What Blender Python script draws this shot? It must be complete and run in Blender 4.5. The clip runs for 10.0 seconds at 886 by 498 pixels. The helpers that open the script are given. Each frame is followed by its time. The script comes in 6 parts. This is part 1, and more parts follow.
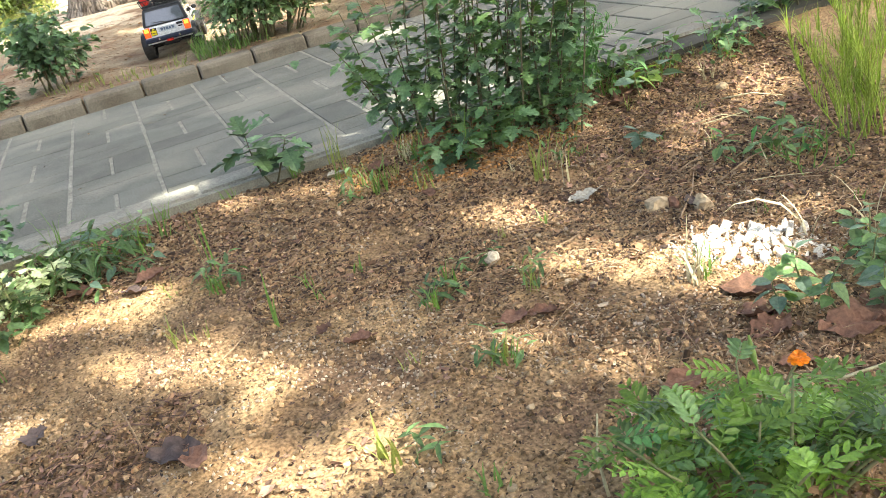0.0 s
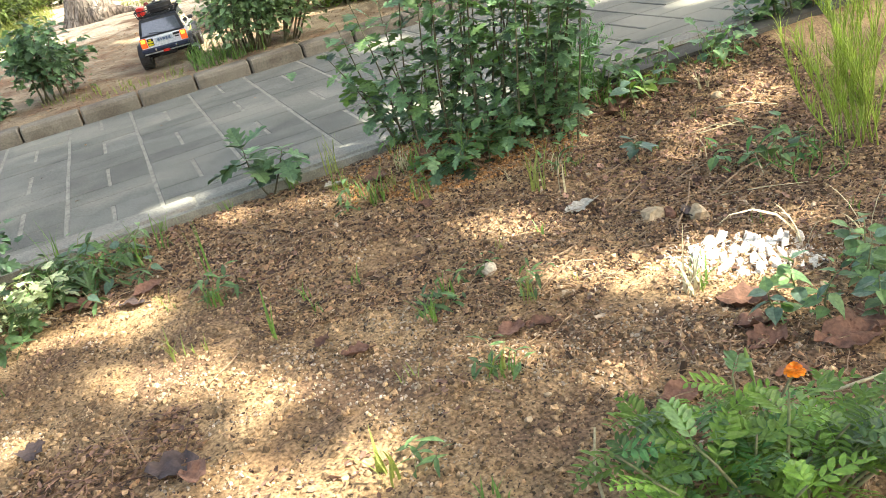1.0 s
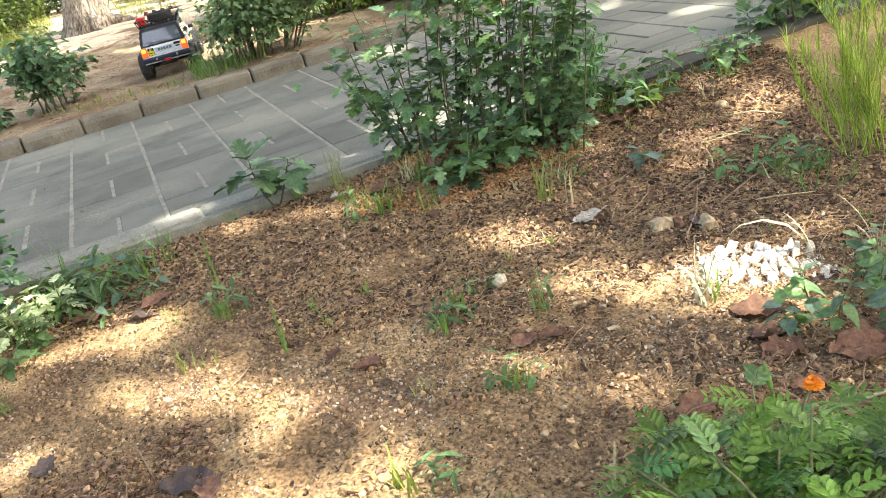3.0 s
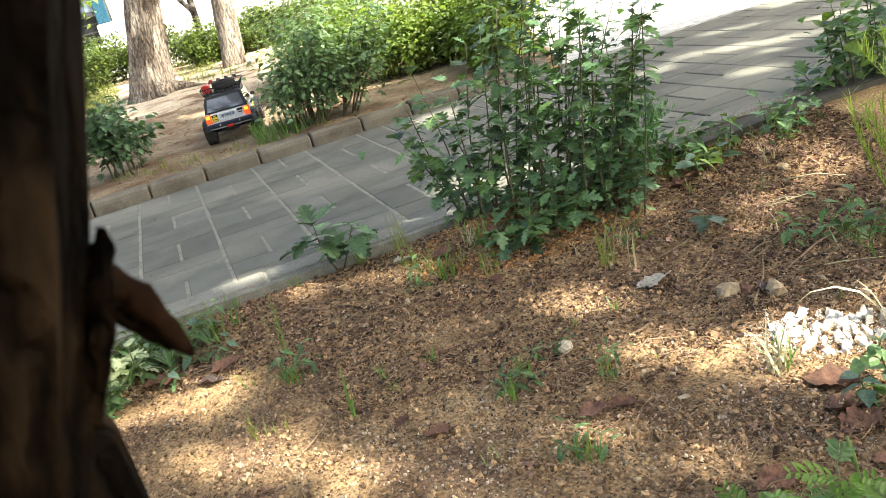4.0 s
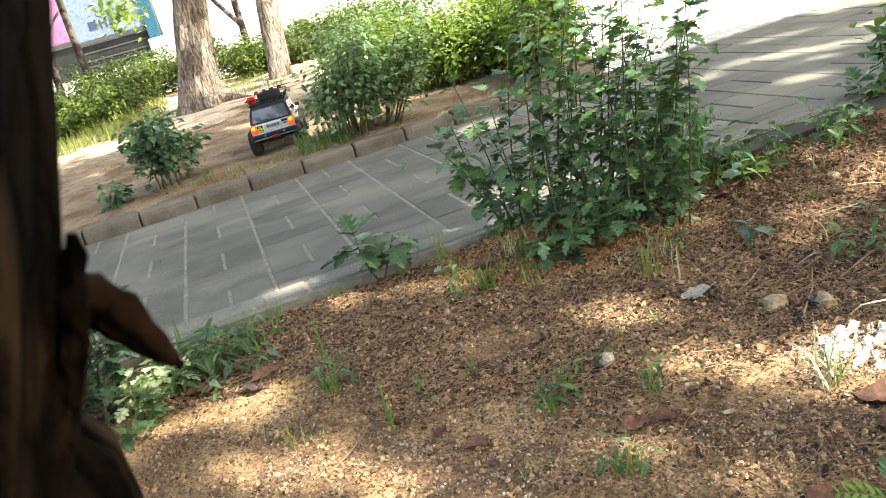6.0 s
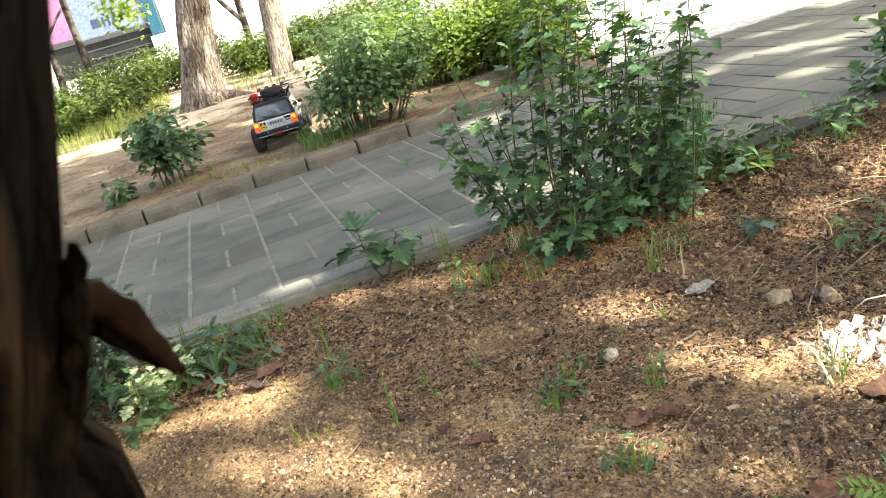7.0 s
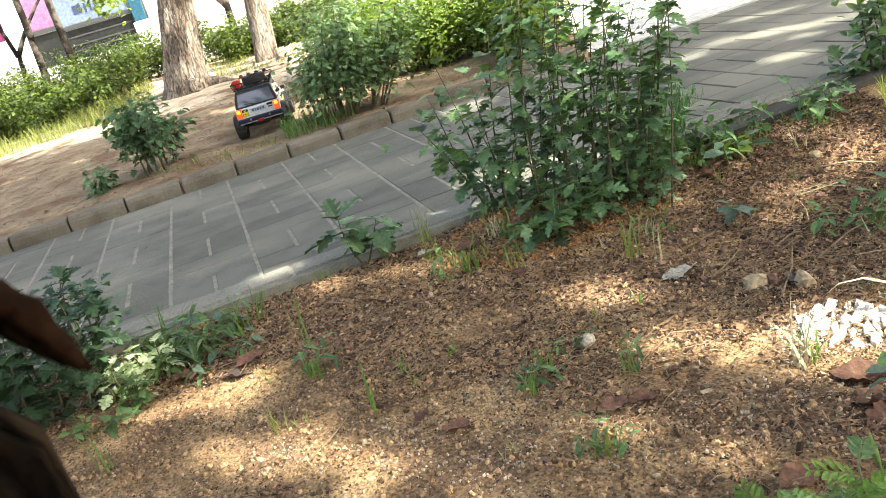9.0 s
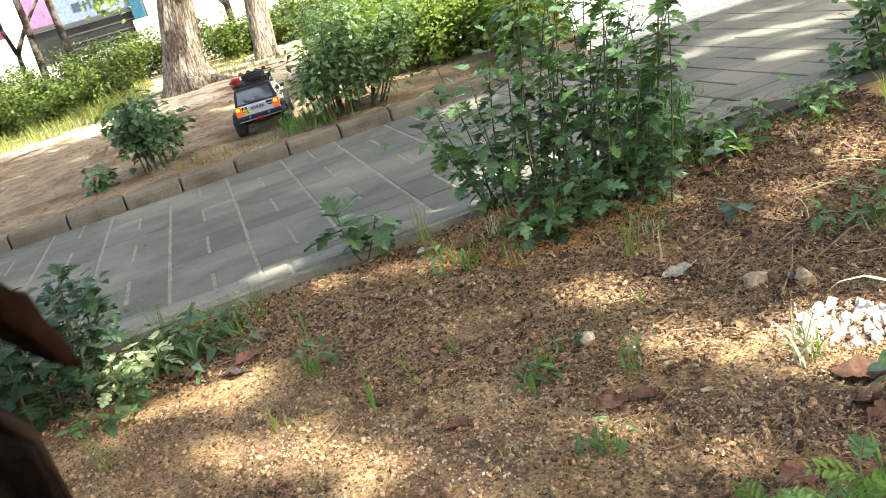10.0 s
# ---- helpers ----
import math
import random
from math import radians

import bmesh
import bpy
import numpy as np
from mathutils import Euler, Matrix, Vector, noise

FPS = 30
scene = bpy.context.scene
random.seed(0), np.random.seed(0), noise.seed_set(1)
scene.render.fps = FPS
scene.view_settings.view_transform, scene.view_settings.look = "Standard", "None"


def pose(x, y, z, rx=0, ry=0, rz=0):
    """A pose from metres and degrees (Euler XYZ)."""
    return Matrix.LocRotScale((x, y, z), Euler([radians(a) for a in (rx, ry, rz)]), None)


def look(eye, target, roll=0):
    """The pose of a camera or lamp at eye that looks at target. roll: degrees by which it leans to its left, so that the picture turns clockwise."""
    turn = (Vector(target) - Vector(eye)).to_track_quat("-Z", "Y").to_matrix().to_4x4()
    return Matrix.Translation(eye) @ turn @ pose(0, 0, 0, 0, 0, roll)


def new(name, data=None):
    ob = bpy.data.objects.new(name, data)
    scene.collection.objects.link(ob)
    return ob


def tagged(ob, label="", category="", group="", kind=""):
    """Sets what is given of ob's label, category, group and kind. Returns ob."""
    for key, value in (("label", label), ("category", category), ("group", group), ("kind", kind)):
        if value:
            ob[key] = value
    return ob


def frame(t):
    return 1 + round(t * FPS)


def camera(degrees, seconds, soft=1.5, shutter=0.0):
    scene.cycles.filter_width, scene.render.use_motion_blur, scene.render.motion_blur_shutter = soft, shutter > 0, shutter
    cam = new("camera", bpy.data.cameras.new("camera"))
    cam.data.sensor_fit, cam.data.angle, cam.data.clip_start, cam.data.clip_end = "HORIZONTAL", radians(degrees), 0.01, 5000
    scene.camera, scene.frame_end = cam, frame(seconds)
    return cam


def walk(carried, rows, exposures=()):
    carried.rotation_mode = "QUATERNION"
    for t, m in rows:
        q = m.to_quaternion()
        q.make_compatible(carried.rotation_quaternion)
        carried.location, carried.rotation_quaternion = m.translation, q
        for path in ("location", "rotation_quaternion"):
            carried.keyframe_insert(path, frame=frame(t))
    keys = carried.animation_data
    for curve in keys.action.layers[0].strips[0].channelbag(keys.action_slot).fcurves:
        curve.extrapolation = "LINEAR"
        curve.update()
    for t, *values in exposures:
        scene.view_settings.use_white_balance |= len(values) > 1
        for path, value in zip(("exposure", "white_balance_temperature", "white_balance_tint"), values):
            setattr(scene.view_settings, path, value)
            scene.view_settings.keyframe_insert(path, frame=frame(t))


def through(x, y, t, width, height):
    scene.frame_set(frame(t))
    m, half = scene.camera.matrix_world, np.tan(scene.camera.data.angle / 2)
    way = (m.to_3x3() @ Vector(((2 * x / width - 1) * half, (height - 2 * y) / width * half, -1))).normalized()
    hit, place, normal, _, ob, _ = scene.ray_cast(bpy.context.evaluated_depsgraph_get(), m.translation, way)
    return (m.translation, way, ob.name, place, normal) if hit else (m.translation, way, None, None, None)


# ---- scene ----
cam = camera(54.6, 10.0, soft=0.5)
PATH = [
    (0, (0.015, -0.014, 0.51), (0.539, 1.741, -0.292), -14.0),
    (0.5, (0.006, -0.012, 0.512), (0.536, 1.739, -0.297), -13.7),
    (1, (0.017, -0.015, 0.518), (0.552, 1.743, -0.272), -14.2),
    (1.5, (0.017, -0.011, 0.514), (0.565, 1.741, -0.279), -14.4),
    (2, (0.006, -0.01, 0.517), (0.558, 1.739, -0.281), -14.3),
    (3.3, (0.0, -0.003, 0.535), (0.545, 1.766, -0.222), -14.5),
    (3.5, (-0.003, -0.003, 0.54), (0.536, 1.783, -0.18), -14.9),
    (4, (-0.0205, -0.005, 0.556), (0.468, 1.828, -0.077), -15.3),
    (4.5, (-0.03, 0.007, 0.553), (0.411, 1.866, -0.039), -15.4),
    (5, (-0.0238, 0.006, 0.552), (0.399, 1.874, -0.025), -15.5),
    (5.5, (-0.013, 0.002, 0.55), (0.398, 1.871, -0.031), -15.7),
    (7, (-0.0098, 0.002, 0.552), (0.38, 1.872, -0.04), -16.4),
    (7.5, (-0.008, -0.001, 0.552), (0.379, 1.868, -0.048), -16.4),
    (8, (-0.003, -0.001, 0.554), (0.381, 1.866, -0.053), -16.5),
    (8.5, (0.004, -0.003, 0.549), (0.4, 1.858, -0.068), -16.6),
    (9, (0.005, -0.004, 0.55), (0.41, 1.851, -0.08), -16.6),
    (9.5, (0.004, -0.005, 0.551), (0.413, 1.848, -0.082), -16.6),
    (10, (0.006, -0.001, 0.548), (0.41, 1.853, -0.086), -16.6),
]
EXPOSE = [(0.0, 2.3, 6900, 3), (2.6, 2.26, 6900, 3), (3.4, 2.16, 6900, 3), (3.9, 1.93, 6900, 3), (4.3, 1.87, 6900, 3), (7.0, 1.88, 6900, 3), (10.0, 1.90, 6900, 3)]
walk(cam, [(t, look(eye, target, roll)) for t, eye, target, roll in PATH], EXPOSE)
cam.data.dof.use_dof, cam.data.dof.focus_distance, cam.data.dof.aperture_fstop = True, 1.6, 32.0

# ---- world, sun, exposure ----
SUN = Vector((0.55, -0.55, 1.0)).normalized()
sky_world = bpy.data.worlds.new("sky")
scene.world = sky_world
sky_world.use_nodes = True
wn = sky_world.node_tree.nodes
sky = wn.new("ShaderNodeTexSky")
sky.sky_type, sky.sun_disc = "NISHITA", False
sky.sun_elevation = math.asin(SUN.z)
sky.sun_rotation = math.atan2(SUN.x, SUN.y)
sky.air_density, sky.dust_density, sky.ozone_density = 1.0, 5.0, 0.4
wn["Background"].inputs["Strength"].default_value = 0.125
sky_world.node_tree.links.new(sky.outputs["Color"], wn["Background"].inputs["Color"])
sun = new("sun", bpy.data.lights.new("sun", "SUN"))
sun.data.energy, sun.data.angle, sun.data.color = 4.0, radians(0.53), (1.0, 0.965, 0.90)
sun.matrix_world = look(SUN * 20, (0, 0, 0))


# ---- materials ----
def mat(name, base, other, rough=0.85, scale=20.0, detail=6.0, bump=0.3, fine=8.0, metal=0.0, spread=0.5, vary=0.0,
        translucent=0.0, spec=0.3, stains=None, stain_scale=3.0, island=False, grain=0.28, stretch=1.0):
    """Two tones at a coarse and a fine scale, fine relief, optional stains and a change from piece to piece."""
    m = bpy.data.materials.new(name)
    m.use_nodes = True
    nt = m.node_tree
    n, link = nt.nodes, nt.links
    bsdf = n["Principled BSDF"]
    geo = n.new("ShaderNodeNewGeometry")
    co = geo.outputs["Position"]
    if stretch != 1.0:
        sc = n.new("ShaderNodeVectorMath")
        sc.operation = "MULTIPLY"
        sc.inputs[1].default_value = (1, 1, stretch)
        link.new(co, sc.inputs[0])
        co = sc.outputs["Vector"]
    a = n.new("ShaderNodeTexNoise")
    a.inputs["Scale"].default_value, a.inputs["Detail"].default_value = scale, detail
    link.new(co, a.inputs["Vector"])
    ramp = n.new("ShaderNodeMapRange")
    ramp.inputs["From Min"].default_value, ramp.inputs["From Max"].default_value = 0.5 - spread / 2, 0.5 + spread / 2
    link.new(a.outputs["Fac"], ramp.inputs["Value"])
    mix = n.new("ShaderNodeMix")
    mix.data_type = "RGBA"
    mix.inputs["A"].default_value, mix.inputs["B"].default_value = (*base, 1), (*other, 1)
    link.new(ramp.outputs["Result"], mix.inputs["Factor"])
    col = mix.outputs["Result"]
    b = n.new("ShaderNodeTexNoise")
    b.inputs["Scale"].default_value, b.inputs["Detail"].default_value = scale * fine, 4
    link.new(co, b.inputs["Vector"])
    speck = n.new("ShaderNodeMapRange")
    speck.inputs["From Min"].default_value, speck.inputs["From Max"].default_value = 0.3, 0.7
    speck.inputs["To Min"].default_value, speck.inputs["To Max"].default_value = 1 - grain, 1 + grain
    link.new(b.outputs["Fac"], speck.inputs["Value"])
    val = speck.outputs["Result"]
    if vary:
        if island:
            rnd = geo.outputs["Random Per Island"]
        else:
            rnd = n.new("ShaderNodeObjectInfo").outputs["Random"]
        vr = n.new("ShaderNodeMapRange")
        vr.inputs["To Min"].default_value, vr.inputs["To Max"].default_value = 1 - vary, 1 + vary
        link.new(rnd, vr.inputs["Value"])
        mul = n.new("ShaderNodeMath")
        mul.operation = "MULTIPLY"
        link.new(val, mul.inputs[0])
        link.new(vr.outputs["Result"], mul.inputs[1])
        val = mul.outputs["Value"]
    if stains:
        st = n.new("ShaderNodeTexNoise")
        st.inputs["Scale"].default_value, st.inputs["Detail"].default_value = stain_scale, 5
        link.new(co, st.inputs["Vector"])
        sr = n.new("ShaderNodeMapRange")
        sr.inputs["From Min"].default_value, sr.inputs["From Max"].default_value = 0.48, 0.62
        link.new(st.outputs["Fac"], sr.inputs["Value"])
        sm = n.new("ShaderNodeMix")
        sm.data_type = "RGBA"
        sm.inputs["B"].default_value = (*stains, 1)
        link.new(sr.outputs["Result"], sm.inputs["Factor"])
        link.new(col, sm.inputs["A"])
        col = sm.outputs["Result"]
    vm = n.new("ShaderNodeVectorMath")
    vm.operation = "SCALE"
    link.new(col, vm.inputs[0])
    link.new(val, vm.inputs["Scale"])
    link.new(vm.outputs["Vector"], bsdf.inputs["Base Color"])
    bsdf.inputs["Roughness"].default_value, bsdf.inputs["Metallic"].default_value = rough, metal
    bsdf.inputs["Specular IOR Level"].default_value = spec
    if bump:
        bp = n.new("ShaderNodeBump")
        bp.inputs["Strength"].default_value, bp.inputs["Distance"].default_value = bump, 0.5 / (scale * fine)
        link.new(b.outputs["Fac"], bp.inputs["Height"])
        link.new(bp.outputs["Normal"], bsdf.inputs["Normal"])
    if translucent:
        tr = n.new("ShaderNodeBsdfTranslucent")
        bright = n.new("ShaderNodeVectorMath")
        bright.operation = "MULTIPLY"
        bright.inputs[1].default_value = (1.25, 1.35, 0.55)
        link.new(vm.outputs["Vector"], bright.inputs[0])
        link.new(bright.outputs["Vector"], tr.inputs["Color"])
        ms = n.new("ShaderNodeMixShader")
        ms.inputs["Fac"].default_value = translucent
        link.new(bsdf.outputs["BSDF"], ms.inputs[1])
        link.new(tr.outputs["BSDF"], ms.inputs[2])
        link.new(ms.outputs["Shader"], n["Material Output"].inputs["Surface"])
    return m


def leaf_mat(name, c, d, island=False, rough=0.45, vary=0.3, through=0.3):
    return mat(name, c, d, rough, 40, 3, 0.25, 5, vary=vary, translucent=through, spec=0.45, island=island)


def glass_like(name, color, rough=0.08, metal=0.0, spec=0.5, coat=0.0):
    m = mat(name, color, color, rough, 60, 2, 0.0, 4, metal, spec=spec)
    m.node_tree.nodes["Principled BSDF"].inputs["Coat Weight"].default_value = coat
    return m


M_SOIL = mat("sandy_soil", (0.390, 0.258, 0.138), (0.215, 0.131, 0.070), 0.95, 9, 9, 1.0, 24, spread=0.30, stains=(0.18, 0.112, 0.068), stain_scale=6.0, spec=0.1, grain=0.6)


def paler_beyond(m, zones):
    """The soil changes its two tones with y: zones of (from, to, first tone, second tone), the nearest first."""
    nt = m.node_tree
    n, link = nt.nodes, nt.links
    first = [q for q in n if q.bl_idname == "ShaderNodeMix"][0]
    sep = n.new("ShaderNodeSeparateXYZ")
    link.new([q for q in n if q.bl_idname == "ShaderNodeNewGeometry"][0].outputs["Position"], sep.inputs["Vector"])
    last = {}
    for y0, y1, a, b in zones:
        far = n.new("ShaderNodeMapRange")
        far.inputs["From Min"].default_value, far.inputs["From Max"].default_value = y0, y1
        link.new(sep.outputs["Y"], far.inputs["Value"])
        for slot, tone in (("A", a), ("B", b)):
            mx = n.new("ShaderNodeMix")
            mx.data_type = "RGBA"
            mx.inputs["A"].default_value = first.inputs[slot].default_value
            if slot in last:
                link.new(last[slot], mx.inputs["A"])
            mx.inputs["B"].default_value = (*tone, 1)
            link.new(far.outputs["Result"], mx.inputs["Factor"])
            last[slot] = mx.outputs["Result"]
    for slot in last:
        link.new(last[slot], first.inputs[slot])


# second zone: glare of the sunlit strip put into paler soil tones
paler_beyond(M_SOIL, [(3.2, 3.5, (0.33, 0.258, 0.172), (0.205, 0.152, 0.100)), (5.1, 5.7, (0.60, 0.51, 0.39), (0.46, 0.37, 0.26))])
M_GRIT = mat("grit", (0.42, 0.305, 0.185), (0.22, 0.145, 0.082), 0.9, 30, 4, 0.4, 6, vary=0.8, island=True)
M_GRAVEL = mat("pale_gravel", (0.50, 0.405, 0.305), (0.36, 0.27, 0.19), 0.9, 60, 4, 0.4, 6, vary=0.5, island=True)
M_STONE = mat("pale_stone", (0.47, 0.36, 0.23), (0.33, 0.235, 0.145), 0.9, 25, 6, 0.5, 6, vary=0.15)
M_PEBBLE = mat("cream_pebble", (0.62, 0.53, 0.41), (0.52, 0.43, 0.32), 0.8, 60, 6, 0.3, 5)
M_CHALK = mat("white_stone", (0.74, 0.69, 0.62), (0.44, 0.37, 0.29), 0.9, 70, 6, 0.9, 5, vary=0.2)
M_CHALK_J = mat("white_crumbs", (0.74, 0.69, 0.62), (0.46, 0.38, 0.29), 0.9, 70, 5, 0.5, 5, vary=0.3, island=True)
M_LITTER = mat("dry_litter", (0.180, 0.098, 0.054), (0.33, 0.198, 0.110), 0.9, 30, 4, 0.4, 6, vary=0.85, island=True)
M_DARKLIT = mat("dark_litter", (0.042, 0.027, 0.020), (0.100, 0.060, 0.043), 0.9, 30, 4, 0.4, 6, vary=0.6, island=True)
M_PALELIT = mat("pale_litter", (0.41, 0.30, 0.205), (0.51, 0.395, 0.27), 0.9, 30, 4, 0.4, 6, vary=0.35, island=True)
M_CLAY = mat("orange_clay", (0.40, 0.20, 0.075), (0.27, 0.135, 0.055), 0.95, 30, 5, 0.6, 8, vary=0.4, island=True, grain=0.4)
M_SCRAP = mat("leaf_scraps", (0.145, 0.078, 0.056), (0.265, 0.160, 0.115), 0.85, 30, 4, 0.5, 6, vary=0.7, island=True)
M_CLOD = mat("soil_clod", (0.40, 0.262, 0.143), (0.22, 0.137, 0.074), 0.95, 30, 5, 0.6, 8, vary=0.65, island=True, grain=0.5)
M_DRYLEAF = mat("dry_leaf", (0.235, 0.118, 0.075), (0.125, 0.065, 0.045), 0.8, 50, 5, 0.5, 5, vary=0.3)
M_DARKLEAF = mat("dark_leaf", (0.11, 0.075, 0.065), (0.055, 0.04, 0.038), 0.7, 60, 5, 0.5, 5)
M_PALELEAF = mat("pale_dry_leaf", (0.52, 0.47, 0.39), (0.38, 0.33, 0.26), 0.8, 50, 5, 0.4, 5)
M_TWIG = mat("twig", (0.22, 0.14, 0.09), (0.34, 0.24, 0.15), 0.9, 60, 4, 0.4, 5, vary=0.4, island=True)
M_STRAW = mat("straw", (0.52, 0.46, 0.30), (0.40, 0.35, 0.20), 0.8, 40, 3, 0.2, 5, vary=0.2, island=True)
M_PAVER = mat("concrete_paver", (0.172, 0.166, 0.140), (0.124, 0.119, 0.101), 0.92, 9, 8, 0.6, 30, spread=0.4, vary=0.13, stains=(0.225, 0.212, 0.172), stain_scale=2.2, spec=0.2)
M_SAND = mat("joint_sand", (0.33, 0.31, 0.25), (0.17, 0.155, 0.125), 0.95, 30, 5, 0.5, 10)
M_BED = mat("joint_dirt", (0.10, 0.09, 0.075), (0.06, 0.055, 0.045), 0.95, 30, 5, 0.5, 10)
M_KERB = mat("kerb_concrete", (0.210, 0.182, 0.142), (0.150, 0.128, 0.098), 0.93, 14, 8, 0.6, 16, vary=0.10, stains=(0.125, 0.105, 0.08), stain_scale=9.0, spec=0.2)
M_KERB2 = mat("pale_kerb_concrete", (0.265, 0.252, 0.215), (0.195, 0.184, 0.155), 0.93, 14, 8, 0.6, 16, vary=0.08, stains=(0.25, 0.22, 0.18), stain_scale=6.0, spec=0.2)
# kerb face towards the soil: its shade painted in as darker, soil-brown concrete
M_SHADEDFACE = mat("shaded_soiled_concrete", (0.12, 0.092, 0.066), (0.07, 0.052, 0.038), 0.95, 25, 8, 0.6, 8, stains=(0.16, 0.14, 0.115), stain_scale=12.0, spec=0.1)
M_ROAD = mat("pale_concrete_road", (0.58, 0.57, 0.54), (0.50, 0.49, 0.46), 0.9, 1.2, 6, 0.3, 20)
M_BARK = mat("pine_bark", (0.46, 0.39, 0.32), (0.22, 0.175, 0.140), 0.95, 17, 8, 1.0, 5, spread=0.30, stains=(0.20, 0.158, 0.125), stain_scale=8.0, grain=0.45, stretch=0.3)


def plated(m, scale, stretch, width, dark):
    """Upright bark plates parted by dark cracks, with relief."""
    nt = m.node_tree
    n, link = nt.nodes, nt.links
    bsdf = n["Principled BSDF"]
    geo = [q for q in n if q.bl_idname == "ShaderNodeNewGeometry"][0]
    warp = n.new("ShaderNodeTexNoise")
    warp.inputs["Scale"].default_value, warp.inputs["Detail"].default_value = scale * 0.7, 4
    link.new(geo.outputs["Position"], warp.inputs["Vector"])
    push = n.new("ShaderNodeVectorMath")
    push.operation = "MULTIPLY_ADD"
    push.inputs[1].default_value = (1.4 / scale, 1.4 / scale, 1.4 / scale)
    link.new(warp.outputs["Color"], push.inputs[0])
    link.new(geo.outputs["Position"], push.inputs[2])
    flat = n.new("ShaderNodeVectorMath")
    flat.operation = "MULTIPLY"
    flat.inputs[1].default_value = (1, 1, stretch)
    link.new(push.outputs["Vector"], flat.inputs[0])
    cells = n.new("ShaderNodeTexVoronoi")
    cells.feature = "DISTANCE_TO_EDGE"
    cells.inputs["Scale"].default_value = scale
    link.new(flat.outputs["Vector"], cells.inputs["Vector"])
    edge = n.new("ShaderNodeMapRange")
    edge.inputs["From Max"].default_value = width
    edge.inputs["To Min"].default_value = dark
    link.new(cells.outputs["Distance"], edge.inputs["Value"])
    tone = n.new("ShaderNodeVectorMath")
    tone.operation = "SCALE"
    link.new(bsdf.inputs["Base Color"].links[0].from_socket, tone.inputs[0])
    link.new(edge.outputs["Result"], tone.inputs["Scale"])
    link.new(tone.outputs["Vector"], bsdf.inputs["Base Color"])
    bump = n.new("ShaderNodeBump")
    bump.inputs["Strength"].default_value, bump.inputs["Distance"].default_value = 1.0, 0.25 / scale
    link.new(edge.outputs["Result"], bump.inputs["Height"])
    link.new(bsdf.inputs["Normal"].links[0].from_socket, bump.inputs["Normal"])
    link.new(bump.outputs["Normal"], bsdf.inputs["Normal"])


plated(M_BARK, 36.0, 0.15, 0.12, 0.42)
# near-black tones carry the near trunk's backlit shade
M_BACKLITBARK = mat("backlit_bark", (0.010, 0.0064, 0.0037), (0.0018, 0.0013, 0.0010), 0.95, 45, 8, 1.0, 6, spread=0.3, stains=(0.042, 0.027, 0.015), stain_scale=24.0, stretch=0.30, spec=0.03)
plated(M_BACKLITBARK, 70.0, 0.28, 0.20, 0.25)
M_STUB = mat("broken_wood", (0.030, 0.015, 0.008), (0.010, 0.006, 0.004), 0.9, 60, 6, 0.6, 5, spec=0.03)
M_THINBARK = mat("thin_bark", (0.020, 0.014, 0.011), (0.009, 0.006, 0.005), 0.95, 20, 6, 0.6, 6, stains=(0.14, 0.12, 0.10), stain_scale=9.0)
M_STEM = mat("green_stem", (0.16, 0.20, 0.08), (0.20, 0.16, 0.09), 0.7, 40, 3, 0.2, 5)
M_WOODSTEM = mat("woody_stem", (0.15, 0.135, 0.075), (0.10, 0.085, 0.05), 0.8, 40, 4, 0.3, 5)
M_LEAF = leaf_mat("dark_leaf_green", (0.155, 0.255, 0.125), (0.070, 0.130, 0.064), vary=0.65)
# darker copies of the leaf green with the left bush's deep shade painted in
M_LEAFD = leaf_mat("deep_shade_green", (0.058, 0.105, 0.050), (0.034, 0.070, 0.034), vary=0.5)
M_LEAFD_J = leaf_mat("joined_shade_green", (0.058, 0.105, 0.050), (0.034, 0.070, 0.034), True, vary=0.5)
M_LEAFB = leaf_mat("mid_leaf_green", (0.145, 0.235, 0.085), (0.10, 0.175, 0.07), vary=0.5)
M_LEAFY = leaf_mat("yellow_leaf_green", (0.20, 0.29, 0.06), (0.14, 0.22, 0.05))
M_LEAF_J = leaf_mat("joined_leaf_green", (0.155, 0.255, 0.125), (0.070, 0.130, 0.064), True, vary=0.65)
M_LEAFB_J = leaf_mat("joined_mid_green", (0.115, 0.200, 0.065), (0.080, 0.150, 0.055), True, vary=0.4)
M_HEDGE_J = leaf_mat("joined_hedge_green", (0.135, 0.180, 0.032), (0.055, 0.092, 0.020), True, vary=0.6)
M_SAGE_J = leaf_mat("joined_sage_green", (0.230, 0.320, 0.150), (0.125, 0.200, 0.090), True, vary=0.5)
M_SHRUB_J = leaf_mat("joined_shrub_green", (0.225, 0.320, 0.155), (0.120, 0.200, 0.092), True, vary=0.55)
M_SHOOT_J = leaf_mat("joined_bright_green", (0.14, 0.31, 0.10), (0.10, 0.24, 0.07), True, vary=0.35)
M_LEAFY_J = leaf_mat("joined_yellow_green", (0.29, 0.37, 0.10), (0.17, 0.24, 0.065), True, vary=0.4, through=0.5)
M_BLUELEAF = leaf_mat("blue_green_leaf", (0.13, 0.20, 0.145), (0.10, 0.165, 0.115), vary=0.15)
M_GREYLEAF = leaf_mat("pale_lobed_leaf", (0.50, 0.55, 0.37), (0.36, 0.42, 0.25), vary=0.25)
M_GRASS = leaf_mat("grass_blade", (0.15, 0.25, 0.06), (0.11, 0.19, 0.045), True, vary=0.4)
M_GRASSY = leaf_mat("yellow_grass", (0.27, 0.30, 0.085), (0.21, 0.24, 0.065), True, vary=0.3)
M_CANOPY = leaf_mat("canopy_leaf", (0.060, 0.115, 0.04), (0.045, 0.09, 0.03), True)
